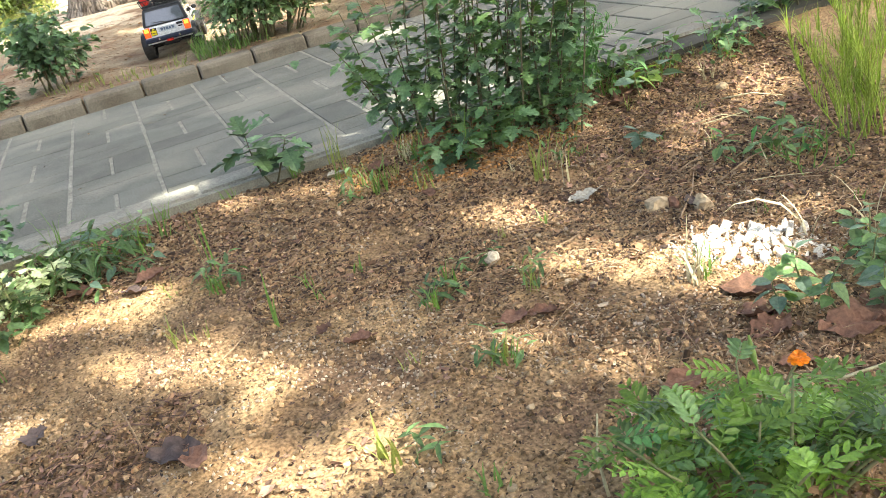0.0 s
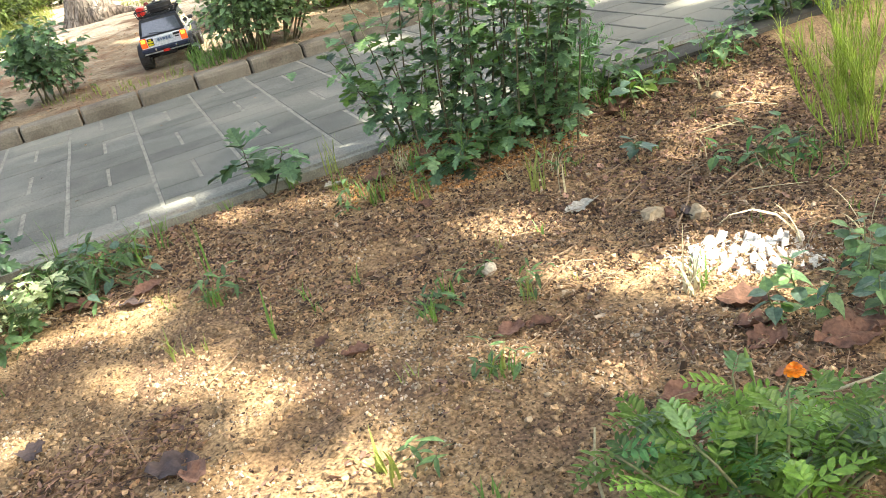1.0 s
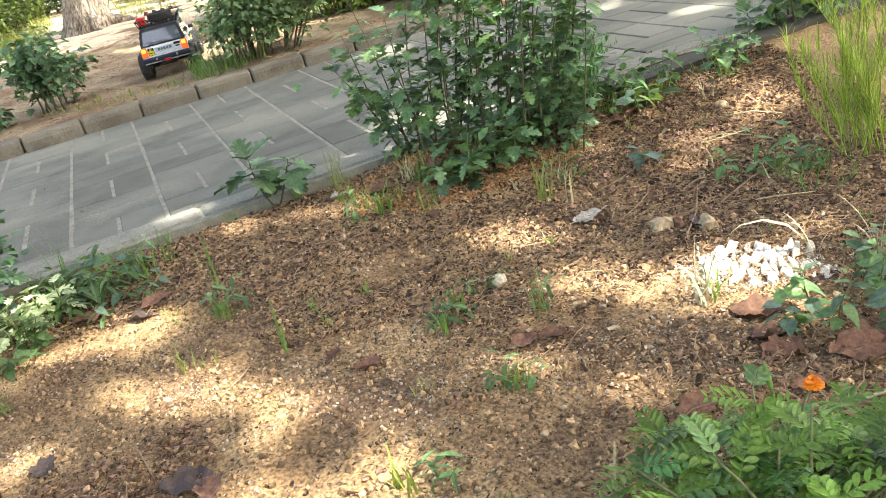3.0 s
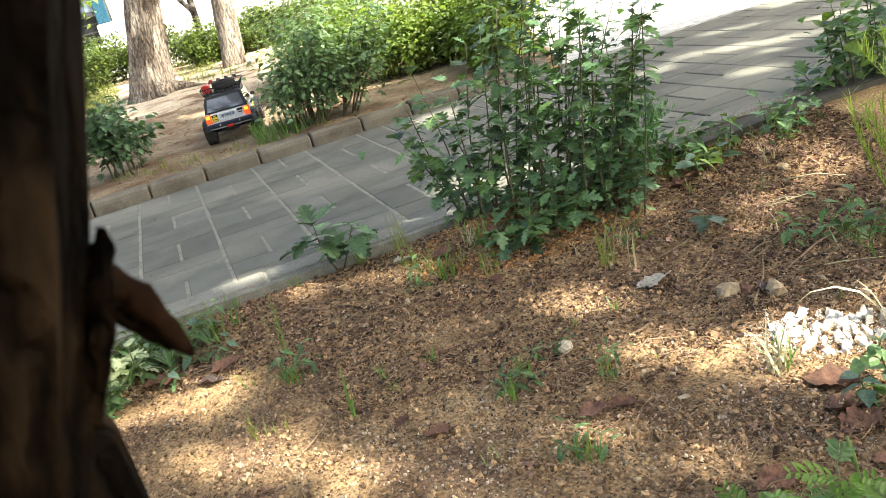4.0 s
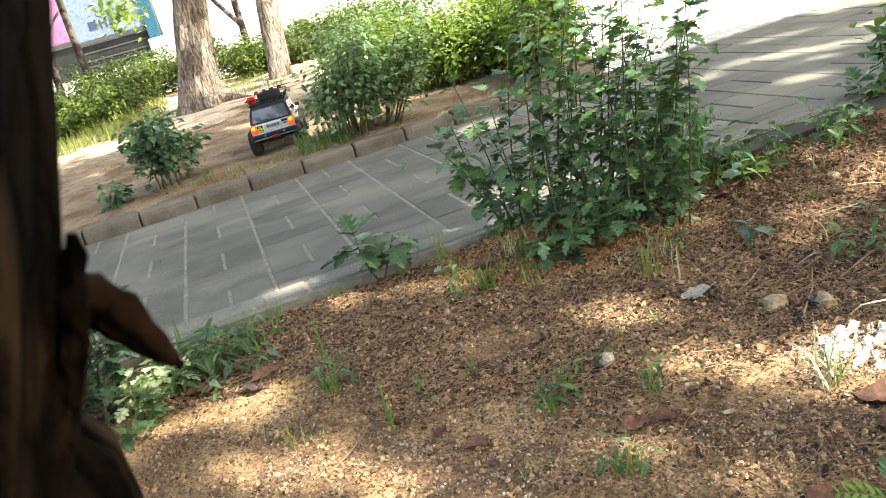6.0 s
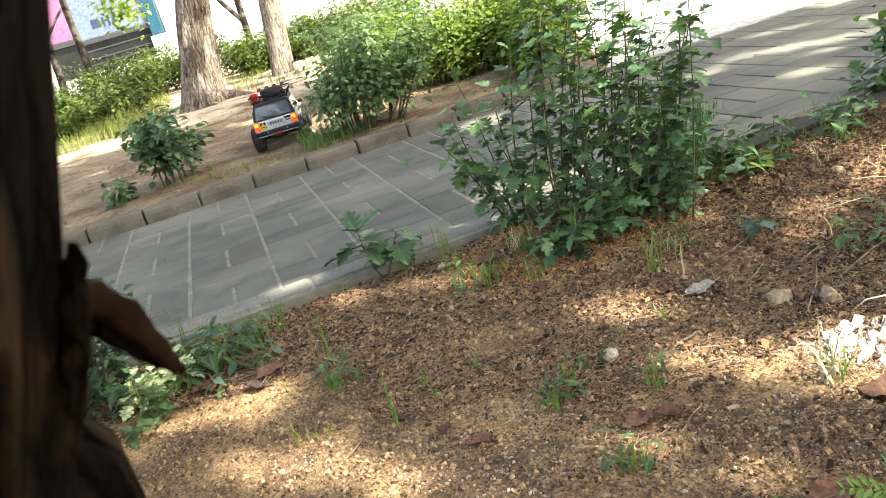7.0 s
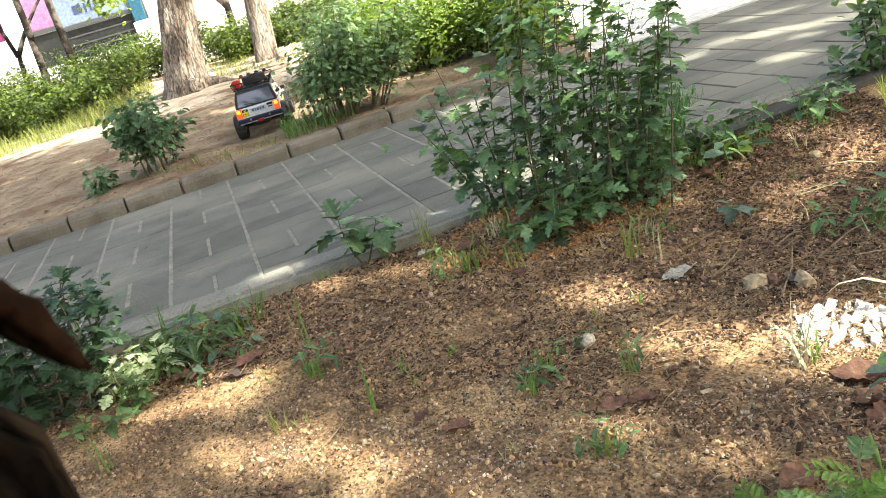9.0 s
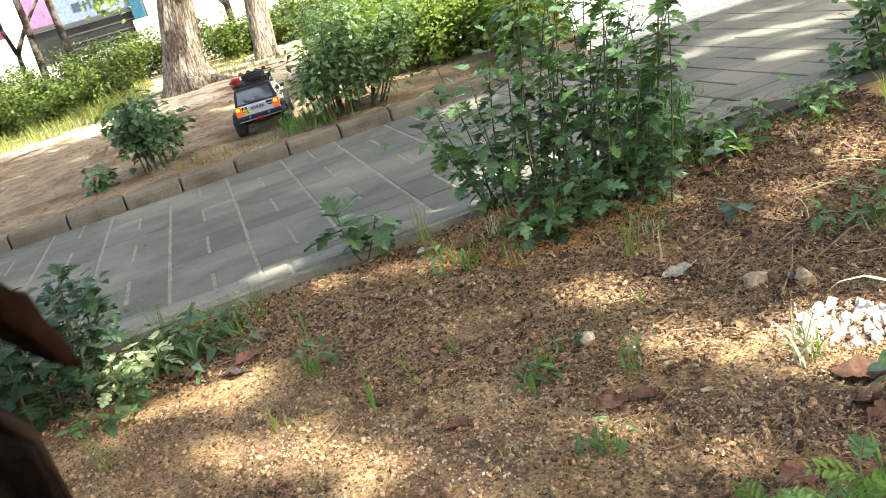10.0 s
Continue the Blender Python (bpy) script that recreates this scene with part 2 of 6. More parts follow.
M_MARI = leaf_mat("marigold_green", (0.21, 0.34, 0.055), (0.13, 0.235, 0.04), vary=0.45)
M_FEATHER = leaf_mat("feathery_yellow_green", (0.42, 0.50, 0.11), (0.31, 0.40, 0.085), True, vary=0.35)
M_SHOOT = leaf_mat("bright_shoot_green", (0.10, 0.26, 0.07), (0.08, 0.17, 0.04), vary=0.3)
M_ORANGE = mat("orange_petal", (0.85, 0.28, 0.01), (0.75, 0.20, 0.01), 0.6, 60, 3, 0.2, 5)
M_WHITE = glass_like("white_car_paint", (0.72, 0.73, 0.74), 0.3, coat=0.6)
M_BLACK = mat("black_plastic", (0.018, 0.018, 0.02), (0.026, 0.026, 0.028), 0.5, 40, 3, 0.1, 5)
M_NAVY = mat("dark_blue_plastic", (0.020, 0.028, 0.055), (0.015, 0.02, 0.04), 0.4, 40, 3, 0.1, 5)
M_RUBBER = mat("tyre_rubber", (0.030, 0.029, 0.028), (0.045, 0.04, 0.036), 0.9, 60, 5, 0.4, 5)
M_RIM = mat("grey_rim", (0.25, 0.25, 0.26), (0.15, 0.15, 0.16), 0.4, 40, 3, 0.1, 5, metal=0.7)
# grey-blue base paints in the sky that the car windows reflect
M_GLASS = glass_like("sky_toned_glass", (0.09, 0.10, 0.13), 0.04, coat=1.0, spec=0.8)
M_RED = mat("red_plastic", (0.55, 0.03, 0.02), (0.45, 0.02, 0.015), 0.4, 40, 3, 0.1, 5)
M_AMBER = glass_like("amber_lens", (0.85, 0.33, 0.03), 0.15, coat=0.8)
M_REDLENS = glass_like("red_lens", (0.55, 0.06, 0.015), 0.15, coat=0.8)
for lens, tone, power in ((M_AMBER, (1.0, 0.42, 0.05, 1), 0.5), (M_REDLENS, (1.0, 0.12, 0.02, 1), 0.25)):
    # the car's tail lights are switched on
    lens.node_tree.nodes["Principled BSDF"].inputs["Emission Color"].default_value = tone
    lens.node_tree.nodes["Principled BSDF"].inputs["Emission Strength"].default_value = power
M_YELLOW = mat("yellow_sticker", (0.75, 0.68, 0.03), (0.70, 0.62, 0.02), 0.4, 40, 3, 0.05, 5)
M_PLATE = mat("plate_grey", (0.55, 0.58, 0.62), (0.48, 0.51, 0.55), 0.4, 60, 3, 0.1, 5)
M_PLATEBAR = mat("plate_mark", (0.12, 0.16, 0.25), (0.12, 0.16, 0.25), 0.4, 60, 3, 0.0, 5)
M_CHROME = mat("bright_metal", (0.7, 0.7, 0.7), (0.6, 0.6, 0.6), 0.2, 40, 3, 0.05, 5, metal=1.0)
M_WALLW = mat("white_render", (0.78, 0.77, 0.75), (0.68, 0.67, 0.65), 0.8, 2, 5, 0.2, 20)
M_SIGN = mat("sign_blue_grey", (0.15, 0.19, 0.27), (0.11, 0.15, 0.22), 0.4, 3, 3, 0.05, 10)
M_PINK = mat("pink_panel", (0.30, 0.12, 0.23), (0.24, 0.09, 0.18), 0.5, 3, 3, 0.05, 10)
M_DARKSIGN = mat("dark_magenta_panel", (0.16, 0.02, 0.08), (0.12, 0.02, 0.07), 0.5, 3, 3, 0.05, 10)
M_TEAL = mat("teal_panel", (0.016, 0.075, 0.12), (0.012, 0.06, 0.10), 0.5, 3, 3, 0.05, 10)
M_SHOPGLASS = mat("shop_glass", (0.024, 0.026, 0.025), (0.012, 0.013, 0.013), 0.35, 6, 4, 0.0, 5, spec=0.2)
M_DARKFRAME = mat("dark_frame", (0.05, 0.05, 0.055), (0.04, 0.04, 0.045), 0.5, 10, 3, 0.1, 10)
M_INK = mat("dark_blue_ink", (0.03, 0.04, 0.09), (0.03, 0.04, 0.09), 0.5, 10, 3, 0.0, 10)


# ---- mesh tools ----
class Build:
    """Collects vertices and faces of one mesh."""

    def __init__(self):
        self.v, self.f, self.mi = [], [], []

    def add(self, verts, faces, m=None, mi=0):
        k = len(self.v)
        self.v.extend([tuple(m @ Vector(p)) for p in verts] if m else [tuple(p) for p in verts])
        self.f.extend([tuple(i + k for i in f) for f in faces])
        self.mi.extend([mi] * len(faces))
        return self

    def box(self, x0, y0, z0, x1, y1, z1, bevel=0.0, m=None, mi=0):
        b = min(bevel, abs(x1 - x0) / 2.01, abs(y1 - y0) / 2.01, abs(z1 - z0) / 2.01)
        if b <= 0:
            v = [(x, y, z) for z in (z0, z1) for y in (y0, y1) for x in (x0, x1)]
            return self.add(v, [(0, 2, 3, 1), (4, 5, 7, 6), (0, 1, 5, 4), (2, 6, 7, 3), (0, 4, 6, 2), (1, 3, 7, 5)], m, mi)

        def ring(i, z):
            return [(x0 + i, y0, z), (x1 - i, y0, z), (x1, y0 + i, z), (x1, y1 - i, z), (x1 - i, y1, z), (x0 + i, y1, z), (x0, y1 - i, z), (x0, y0 + i, z)]

        def small(i, z):
            return [(x0 + i, y0 + i, z), (x1 - i, y0 + i, z), (x1 - i, y0 + i, z), (x1 - i, y1 - i, z), (x1 - i, y1 - i, z), (x0 + i, y1 - i, z), (x0 + i, y1 - i, z), (x0 + i, y0 + i, z)]
        v = small(b, z0) + ring(b, z0 + b) + ring(b, z1 - b) + small(b, z1)
        f = [(7, 6, 5, 4, 3, 2, 1, 0), tuple(range(24, 32))]
        for r in range(3):
            for i in range(8):
                j = (i + 1) % 8
                f.append((r * 8 + i, r * 8 + j, r * 8 + 8 + j, r * 8 + 8 + i))
        return self.add(v, f, m, mi)

    def tube(self, pts, radii, sides=6, caps=True, m=None, mi=0):
        pts = [Vector(p) for p in pts]
        v, f = [], []
        for i, p in enumerate(pts):
            d = (pts[min(i + 1, len(pts) - 1)] - pts[max(i - 1, 0)]).normalized()
            a = d.orthogonal().normalized() if i == 0 else (a - a.dot(d) * d).normalized()
            b = d.cross(a)
            r = radii[i] if isinstance(radii, (list, tuple)) else radii
            for k in range(sides):
                w = 2 * math.pi * k / sides
                v.append(p + r * (math.cos(w) * a + math.sin(w) * b))
        for i in range(len(pts) - 1):
            for k in range(sides):
                j = (k + 1) % sides
                f.append((i * sides + k, i * sides + j, (i + 1) * sides + j, (i + 1) * sides + k))
        if caps:
            f.append(tuple(reversed(range(sides))))
            f.append(tuple(range((len(pts) - 1) * sides, len(pts) * sides)))
        return self.add(v, f, m, mi)

    def lathe(self, profile, sides=24, m=None, mi=0):
        """A ring of (radius, height) turned round x."""
        v, f, n = [], [], len(profile)
        for k in range(sides):
            w = 2 * math.pi * k / sides
            v += [(h, r * math.cos(w), r * math.sin(w)) for r, h in profile]
        for k in range(sides):
            j = (k + 1) % sides
            for i in range(n - 1):
                f.append((k * n + i, k * n + i + 1, j * n + i + 1, j * n + i))
        return self.add(v, f, m, mi)

    def prism(self, outline, depth0, depth1, axis="x", m=None, mi=0):
        """An outline of (a, b) pushed along an axis."""
        n = len(outline)
        if axis == "x":
            v = [(depth0, a, b) for a, b in outline] + [(depth1, a, b) for a, b in outline]
        elif axis == "y":
            v = [(a, depth0, b) for a, b in outline] + [(a, depth1, b) for a, b in outline]
        else:
            v = [(a, b, depth0) for a, b in outline] + [(a, b, depth1) for a, b in outline]
        f = [tuple(reversed(range(n))), tuple(range(n, 2 * n))] + [(i, (i + 1) % n, n + (i + 1) % n, n + i) for i in range(n)]
        return self.add(v, f, m, mi)

    def mesh(self, name, materials, smooth=False):
        me = bpy.data.meshes.new(name)
        me.from_pydata(self.v, [], self.f)
        for mm in materials if isinstance(materials, (list, tuple)) else [materials]:
            me.materials.append(mm)
        if any(self.mi):
            me.polygons.foreach_set("material_index", self.mi)
        if smooth:
            me.polygons.foreach_set("use_smooth", [True] * len(me.polygons))
        me.validate()
        return me


def part(name, b, material, parent=None, label="", smooth=False, m=None):
    """One mesh object under a thing or a part."""
    me = b if isinstance(b, bpy.types.Mesh) else b.mesh(name, material, smooth)
    ob = new(name, me)
    if parent:
        ob.parent = parent
    if m is not None:
        ob.matrix_basis = m
    return tagged(ob, label)


def thing(name, label, category, m, group="", kind=""):
    ob = new(name)
    ob.empty_display_size = 0.05
    ob.matrix_basis = m
    return tagged(ob, label, category, group, kind)


def at(x, y, rz=0.0, dz=0.0):
    return pose(x, y, ground_z(x, y) + dz, 0, 0, rz)


# ---- ground ----
KERB_IN, KERB_OUT, KERB_FAR = 1.885, 1.80, 3.235


def smooth_step(a, b, x):
    t = min(1.0, max(0.0, (x - a) / (b - a)))
    return t * t * (3 - 2 * t)


def ground_z(x, y):
    soil = -0.025 - 0.06 * min(max(x, 0.0), 2.5) * (1 - smooth_step(1.20, 1.74, y))
    soil += 0.035 * math.exp(-((x - 0.58) / 0.22) ** 2 - ((y - 1.66) / 0.10) ** 2)
    soil += 0.008 * noise.noise((x * 4, y * 4, 0.3)) + 0.005 * noise.noise((x * 13, y * 13, 1.7)) + 0.0048 * noise.noise((x * 38, y * 38, 2.9)) + 0.0030 * noise.noise((x * 95, y * 95, 6.1))
    if y < 1.815 - 0.012 * max(-9, min(9, x)):
        return soil + 0.004 * smooth_step(1.45, 1.72, y) - 0.010 * smooth_step(1.74, 1.80, y)
    if y < 3.30 or x > 1.56 + 0.35 * (y - 3.3):
        return -0.09
    far = 0.038 + 0.03 * (min(y, 9.0) - 3.3) + 0.012 * noise.noise((x * 3, y * 3, 5.1)) + 0.03 * noise.noise((x * 0.8, y * 0.8, 2.1)) * smooth_step(3.6, 5, y)
    return far


def spaced(a, b, step):
    return list(np.arange(a, b, step))


gx = [-300, -120, -60, -30, -16, -9, -6, -4.2] + spaced(-3.0, -1.0, 0.1) + spaced(-1.0, -0.55, 0.02) + spaced(-0.55, 1.3, 0.0055) + spaced(1.3, 2.0, 0.02) + spaced(2.0, 4.0, 0.1) + [4.2, 6, 9, 16, 30, 60, 120, 300]
gy = [-300, -120, -60, -30, -12, -6, -3, -1.5, -0.7] + spaced(-0.3, 0.4, 0.1) + spaced(0.4, 1.8, 0.0055) + [1.8, 1.81, 1.82, 1.84, 1.87, 1.90, 1.94, 3.27, 3.30] + spaced(3.33, 5.0, 0.05) + spaced(5.0, 9.0, 0.2) + [9.0, 10, 12, 16, 24, 40, 80, 160, 400]
gb = Build()
gb.v = [(x, y, ground_z(x, y)) for y in gy for x in gx]
nx = len(gx)
gb.f = [(j * nx + i, j * nx + i + 1, (j + 1) * nx + i + 1, (j + 1) * nx + i) for j in range(len(gy) - 1) for i in range(nx - 1)]
gb.mi = [0] * len(gb.f)
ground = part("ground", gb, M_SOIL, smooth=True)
tagged(ground, "sandy brown soil with grit and dry litter", "ground", kind="structure")

road = part("road", Build().box(-80, 9.2, -0.05, 80, 200, 0.245).box(1.57, 3.24, -0.05, 60, 9.2, 0.004), M_ROAD)
tagged(road, "pale sunlit concrete street beyond the planted strip", "road", kind="structure")


# ---- leaves and plants ----
def leaf_mesh(name, profile, material, fold=0.25, droop=0.25, wave=0.0, sweep=0.0):
    """A leaf one unit long along y: (way along, half width) pairs on both sides of a folded midrib."""
    b = Build()
    mid = [(0, y, -droop * y * y) for y, w in profile]
    for s in (-1, 1):
        edge = [(s * w, y + sweep * w, -droop * (y + sweep * w) ** 2 + fold * w + wave * math.sin(9 * y + s)) for y, w in profile]
        n = len(profile)
        faces = [(i, i + 1, n + i + 1, n + i) if s > 0 else (i, n + i, n + i + 1, i + 1) for i in range(n - 1)]
        b.add(mid + edge, faces)
    return b.mesh(name, material, True)


LOBED = [(0, 0.012), (0.20, 0.016), (0.22, 0.12), (0.25, 0.26), (0.31, 0.29), (0.36, 0.13), (0.41, 0.17), (0.44, 0.36), (0.51, 0.38), (0.56, 0.16), (0.62, 0.19), (0.66, 0.29), (0.73, 0.27), (0.77, 0.13), (0.84, 0.16), (0.92, 0.11), (1.0, 0.01)]
LOBED2 = [(0, 0.012), (0.22, 0.016), (0.25, 0.24), (0.33, 0.31), (0.39, 0.14), (0.46, 0.35), (0.54, 0.38), (0.60, 0.17), (0.68, 0.28), (0.75, 0.25), (0.80, 0.12), (0.90, 0.13), (1.0, 0.01)]
OVATE = [(0, 0.01), (0.12, 0.03), (0.20, 0.18), (0.35, 0.29), (0.55, 0.27), (0.75, 0.17), (0.90, 0.06), (1.0, 0.0)]
LANCE = [(0, 0.01), (0.15, 0.06), (0.35, 0.13), (0.60, 0.12), (0.85, 0.05), (1.0, 0.0)]
SMALL = [(0, 0.02), (0.25, 0.26), (0.42, 0.24), (0.60, 0.32), (0.78, 0.19), (1.0, 0.0)]


TINY = [(0, 0.02), (0.35, 0.30), (0.6, 0.24), (1.0, 0.0)]


def leaf_set(stem, material):
    return [leaf_mesh(stem, LOBED, material, 0.16, 0.34, 0.02, 0.30), leaf_mesh(stem, LOBED2, material, 0.24, 0.22, 0.03, 0.25),
            leaf_mesh(stem, LOBED2, material, 0.08, 0.48, 0.03, 0.30), leaf_mesh(stem, LOBED, material, 0.28, 0.12, 0.03, 0.35)]


def ovate_set(stem, material):
    return [leaf_mesh(stem, OVATE, material, 0.25, 0.25, 0.02), leaf_mesh(stem, OVATE, material, 0.15, 0.45, 0.03)]


DARK_LEAVES = leaf_set("dark_lobed_leaf", M_LEAF)
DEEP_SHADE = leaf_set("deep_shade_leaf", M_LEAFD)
MID_LEAVES = leaf_set("mid_lobed_leaf", M_LEAFB)
PALE_LEAVES = leaf_set("pale_lobed_leaf", M_GREYLEAF)
OVATE_MID = ovate_set("ovate_leaf", M_LEAFB)
OVATE_BLUE = ovate_set("blue_ovate_leaf", M_BLUELEAF)
OVATE_YELLOW = ovate_set("yellow_ovate_leaf", M_LEAFY)
LANCE_BRIGHT = [leaf_mesh("bright_lance_leaf", LANCE, M_SHOOT, 0.2, 0.3), leaf_mesh("bright_lance_leaf", LANCE, M_SHOOT, 0.3, 0.6)]
LANCE_MID = [leaf_mesh("lance_leaf", LANCE, M_LEAFB, 0.2, 0.3), leaf_mesh("lance_leaf", LANCE, M_LEAFB, 0.3, 0.6)]


def leaf_pose(p, azimuth, pitch, roll, size):
    """At p, pointing outward along azimuth, raised by pitch (radians)."""
    return Matrix.Translation(p) @ Euler((pitch, 0, azimuth - math.pi / 2)).to_matrix().to_4x4() @ Matrix.Rotation(roll, 4, "Y") @ Matrix.Scale(size, 4)


def bent_stem(rng, base, top, n=7, sway=0.015):
    base, top = Vector(base), Vector(top)
    out = []
    a, b = rng.uniform(-1, 1), rng.uniform(-1, 1)
    for i in range(n):
        t = i / (n - 1)
        bow = math.sin(t * math.pi) * sway
        p = base.lerp(top, t) + Vector((a * bow, b * bow, 0))
        p += Vector(((top - base).x, (top - base).y, 0)) * (0.35 * (t * t - t))
        out.append(p)
    return out


def along(pts, t):
    k = t * (len(pts) - 1)
    i = min(int(k), len(pts) - 2)
    return pts[i].lerp(pts[i + 1], k - i)


def joined_leaves(b, rng, meshes_profile, p, az, pitch, roll, size, droop=0.25, fold=0.25):
    """One leaf into a joined mesh, cut coarser."""
    prof = meshes_profile
    n = len(prof)
    v = [(0, y, -droop * y * y) for y, w in prof] + [(w, y + 0.2 * w, -droop * y * y + fold * w) for y, w in prof] + [(-w, y + 0.2 * w, -droop * y * y + fold * w) for y, w in prof]
    f = [(i, i + 1, n + i + 1, n + i) for i in range(n - 1)] + [(i, 2 * n + i, 2 * n + i + 1, i + 1) for i in range(n - 1)]
    b.add(v, f, leaf_pose(p, az, pitch, roll, size))


def plant(name, label, category, x, y, stems, leaf_meshes, seed, leaf_size=0.05, per_stem=16, stem_mat=M_STEM, first=0.15,
          stem_r=0.003, group="", side_leaves=0, side_mat=None, side_profile=SMALL, dz=0.0, rim=0.4, skew=0.75):
    """A plant of single stems with its leaves as parts. stems: (base dx, dy, top dx, dy, height)."""
    rng = random.Random(seed)
    th = thing(name, label, category, at(x, y, 0, dz), group)
    fill = Build()
    for bx, by, tx, ty, h in stems:
        bz = ground_z(x + bx, y + by) - ground_z(x, y) - 0.01 - dz
        pts = bent_stem(rng, (bx, by, bz), (tx, ty, h))
        st = part("stem", Build().tube(pts, [stem_r * (1.15 - 0.8 * i / 6) for i in range(7)], 5), stem_mat, th, smooth=True)
        az = rng.uniform(0, 6.28)
        for k in range(per_stem):
            t = first + (1 - first) * (k + rng.uniform(-0.3, 0.3)) / max(1, per_stem - 1)
            t = min(1.0, max(first, t))
            az += 2.4 + rng.uniform(-0.4, 0.4)
            size = leaf_size * (0.62 + 0.55 * math.sin(math.pi * min(1, 0.25 + 0.75 * (1 - t)))) * rng.uniform(0.75, 1.2)
            p = along(pts, t)
            pitch = rng.uniform(-0.40, 0.35) + (0.5 if t > 0.93 else 0)
            m = leaf_pose(p, az, pitch, rng.uniform(-rim, rim), size)
            part("leaf", rng.choice(leaf_meshes), None, st, m=m)
        for k in range(side_leaves):
            t = first * 0.6 + (1 - first * 0.6) * rng.random() ** skew
            p = along(pts, t) + Vector((rng.gauss(0, 0.026), rng.gauss(0, 0.026), rng.gauss(0, 0.014)))
            joined_leaves(fill, rng, side_profile, p, rng.uniform(0, 6.28), rng.uniform(-0.5, 0.6), rng.uniform(-0.6, 0.6), leaf_size * rng.uniform(0.4, 0.8))
    if fill.f:
        tagged(part("small_leaves", fill, side_mat or M_LEAF_J, th, smooth=True), kind="stuff")
    return th


def shrub(name, label, x, y, rx, ry, h, leaves, leaf_size, material, seed, profile=SMALL, n_stems=9, group="", low=0.12, lean=(0, 0), flowers=0, category="shrub"):
    """A farther shrub: upright stems one by one, its many leaves joined in clumps round them."""
    rng = random.Random(seed)
    th = thing(name, label, category, at(x, y), group)
    fill = Build()
    tips = []
    for s in range(n_stems):
        a, r = rng.uniform(0, 6.28), math.sqrt(rng.uniform(0, 1))
        bx, by = 0.55 * rx * r * math.cos(a), 0.55 * ry * r * math.sin(a)
        hh = h * rng.uniform(0.55, 1.10) * (1 - 0.25 * r * r)
        tx, ty = rx * r * math.cos(a) + lean[0], ry * r * math.sin(a) + lean[1]
        pts = bent_stem(rng, (bx, by, ground_z(x + bx, y + by) - ground_z(x, y) - 0.01), (tx, ty, hh), 5, 0.03)
        part("stem", Build().tube(pts, [0.005, 0.0045, 0.004, 0.003, 0.0015], 4), M_WOODSTEM, th, smooth=True)
        tips.append(pts)
    for k in range(leaves):
        pts = tips[k % n_stems]
        t = low + (1 - low) * rng.uniform(0, 1) ** 0.75
        p = along(pts, t)
        wide = 0.055 * (rx + ry) + 0.014
        p = p + Vector((rng.gauss(0, wide), rng.gauss(0, wide), rng.gauss(0, 0.025)))
        az = math.atan2(p.y, p.x) + rng.gauss(0, 0.9)
        joined_leaves(fill, rng, profile, p, az, rng.uniform(-0.6, 0.5), rng.uniform(-0.6, 0.6), leaf_size * rng.uniform(0.6, 1.25), rng.uniform(0.1, 0.5), rng.uniform(0.1, 0.35))
    tagged(part("foliage", fill, material, th, smooth=True), kind="stuff")
    if flowers:
        fb = Build()
        for k in range(flowers):
            p = along(rng.choice(tips), rng.uniform(0.5, 1)) + Vector((rng.gauss(0, 0.1), rng.gauss(0, 0.1), rng.gauss(0, 0.03)))
            joined_leaves(fb, rng, OVATE, p, rng.uniform(0, 6.28), rng.uniform(0, 0.8), 0, leaf_size * 0.9)
        part("pale_leaves", fb, M_GREYLEAF, th, "pale grey-green leaves", True)
    return th


def blade(b, rng, p, az, length, width, bend):
    """One grass blade, folded and arching."""
    n = 6
    v = []
    for i in range(n):
        t = i / (n - 1)
        ang = bend * t
        out = length * (math.sin(ang) / max(bend, 1e-3) if bend > 1e-3 else 0)
        up = length * (t if bend < 1e-3 else (math.sin(ang) / bend))
        out = length * (1 - math.cos(ang)) / max(bend, 1e-3)
        w = width * (1 - t ** 2.2) * 0.5
        c, s = math.cos(az), math.sin(az)
        q = Vector(p) + Vector((c * out, s * out, up))
        side = Vector((-s, c, 0)) * w
        v += [q - side + Vector((0, 0, w * 0.3)), q, q + side + Vector((0, 0, w * 0.3))]
    f = []
    for i in range(n - 1):
        a = i * 3
        f += [(a, a + 1, a + 4, a + 3), (a + 1, a + 2, a + 5, a + 4)]
    b.add(v, f)


def tuft(label, x, y, n, length, width, material, seed, bend=1.0, group="grass tufts", spread=0.015, name="grass_tuft"):
    rng = random.Random(seed)
    th = thing(name, label, "grass", at(x, y), group)
    for k in range(n):
        b = Build()
        r, a = spread * math.sqrt(rng.random()), rng.uniform(0, 6.28)
        blade(b, rng, (r * math.cos(a), r * math.sin(a), -0.006), rng.uniform(0, 6.28), length * rng.uniform(0.55, 1.1), width * rng.uniform(0.45, 1.0), bend * rng.uniform(0.3, 1.3))
        part("blade", b, material, th, smooth=True)
    return th


def fan(n, rng, bx, by, lean_x, top, h0, h1):
    """Stem rows: bases spread by bx, by, tops by lean_x and top."""
    rows = []
    for i in range(n):
        u = -1 + 2 * (i + 0.5) / n
        v = rng.uniform(-1, 1)
        rows.append((bx * u, by * v, lean_x * u + rng.uniform(-0.02, 0.02), top * v, h0 + (h1 - h0) * rng.random()))
    return rows


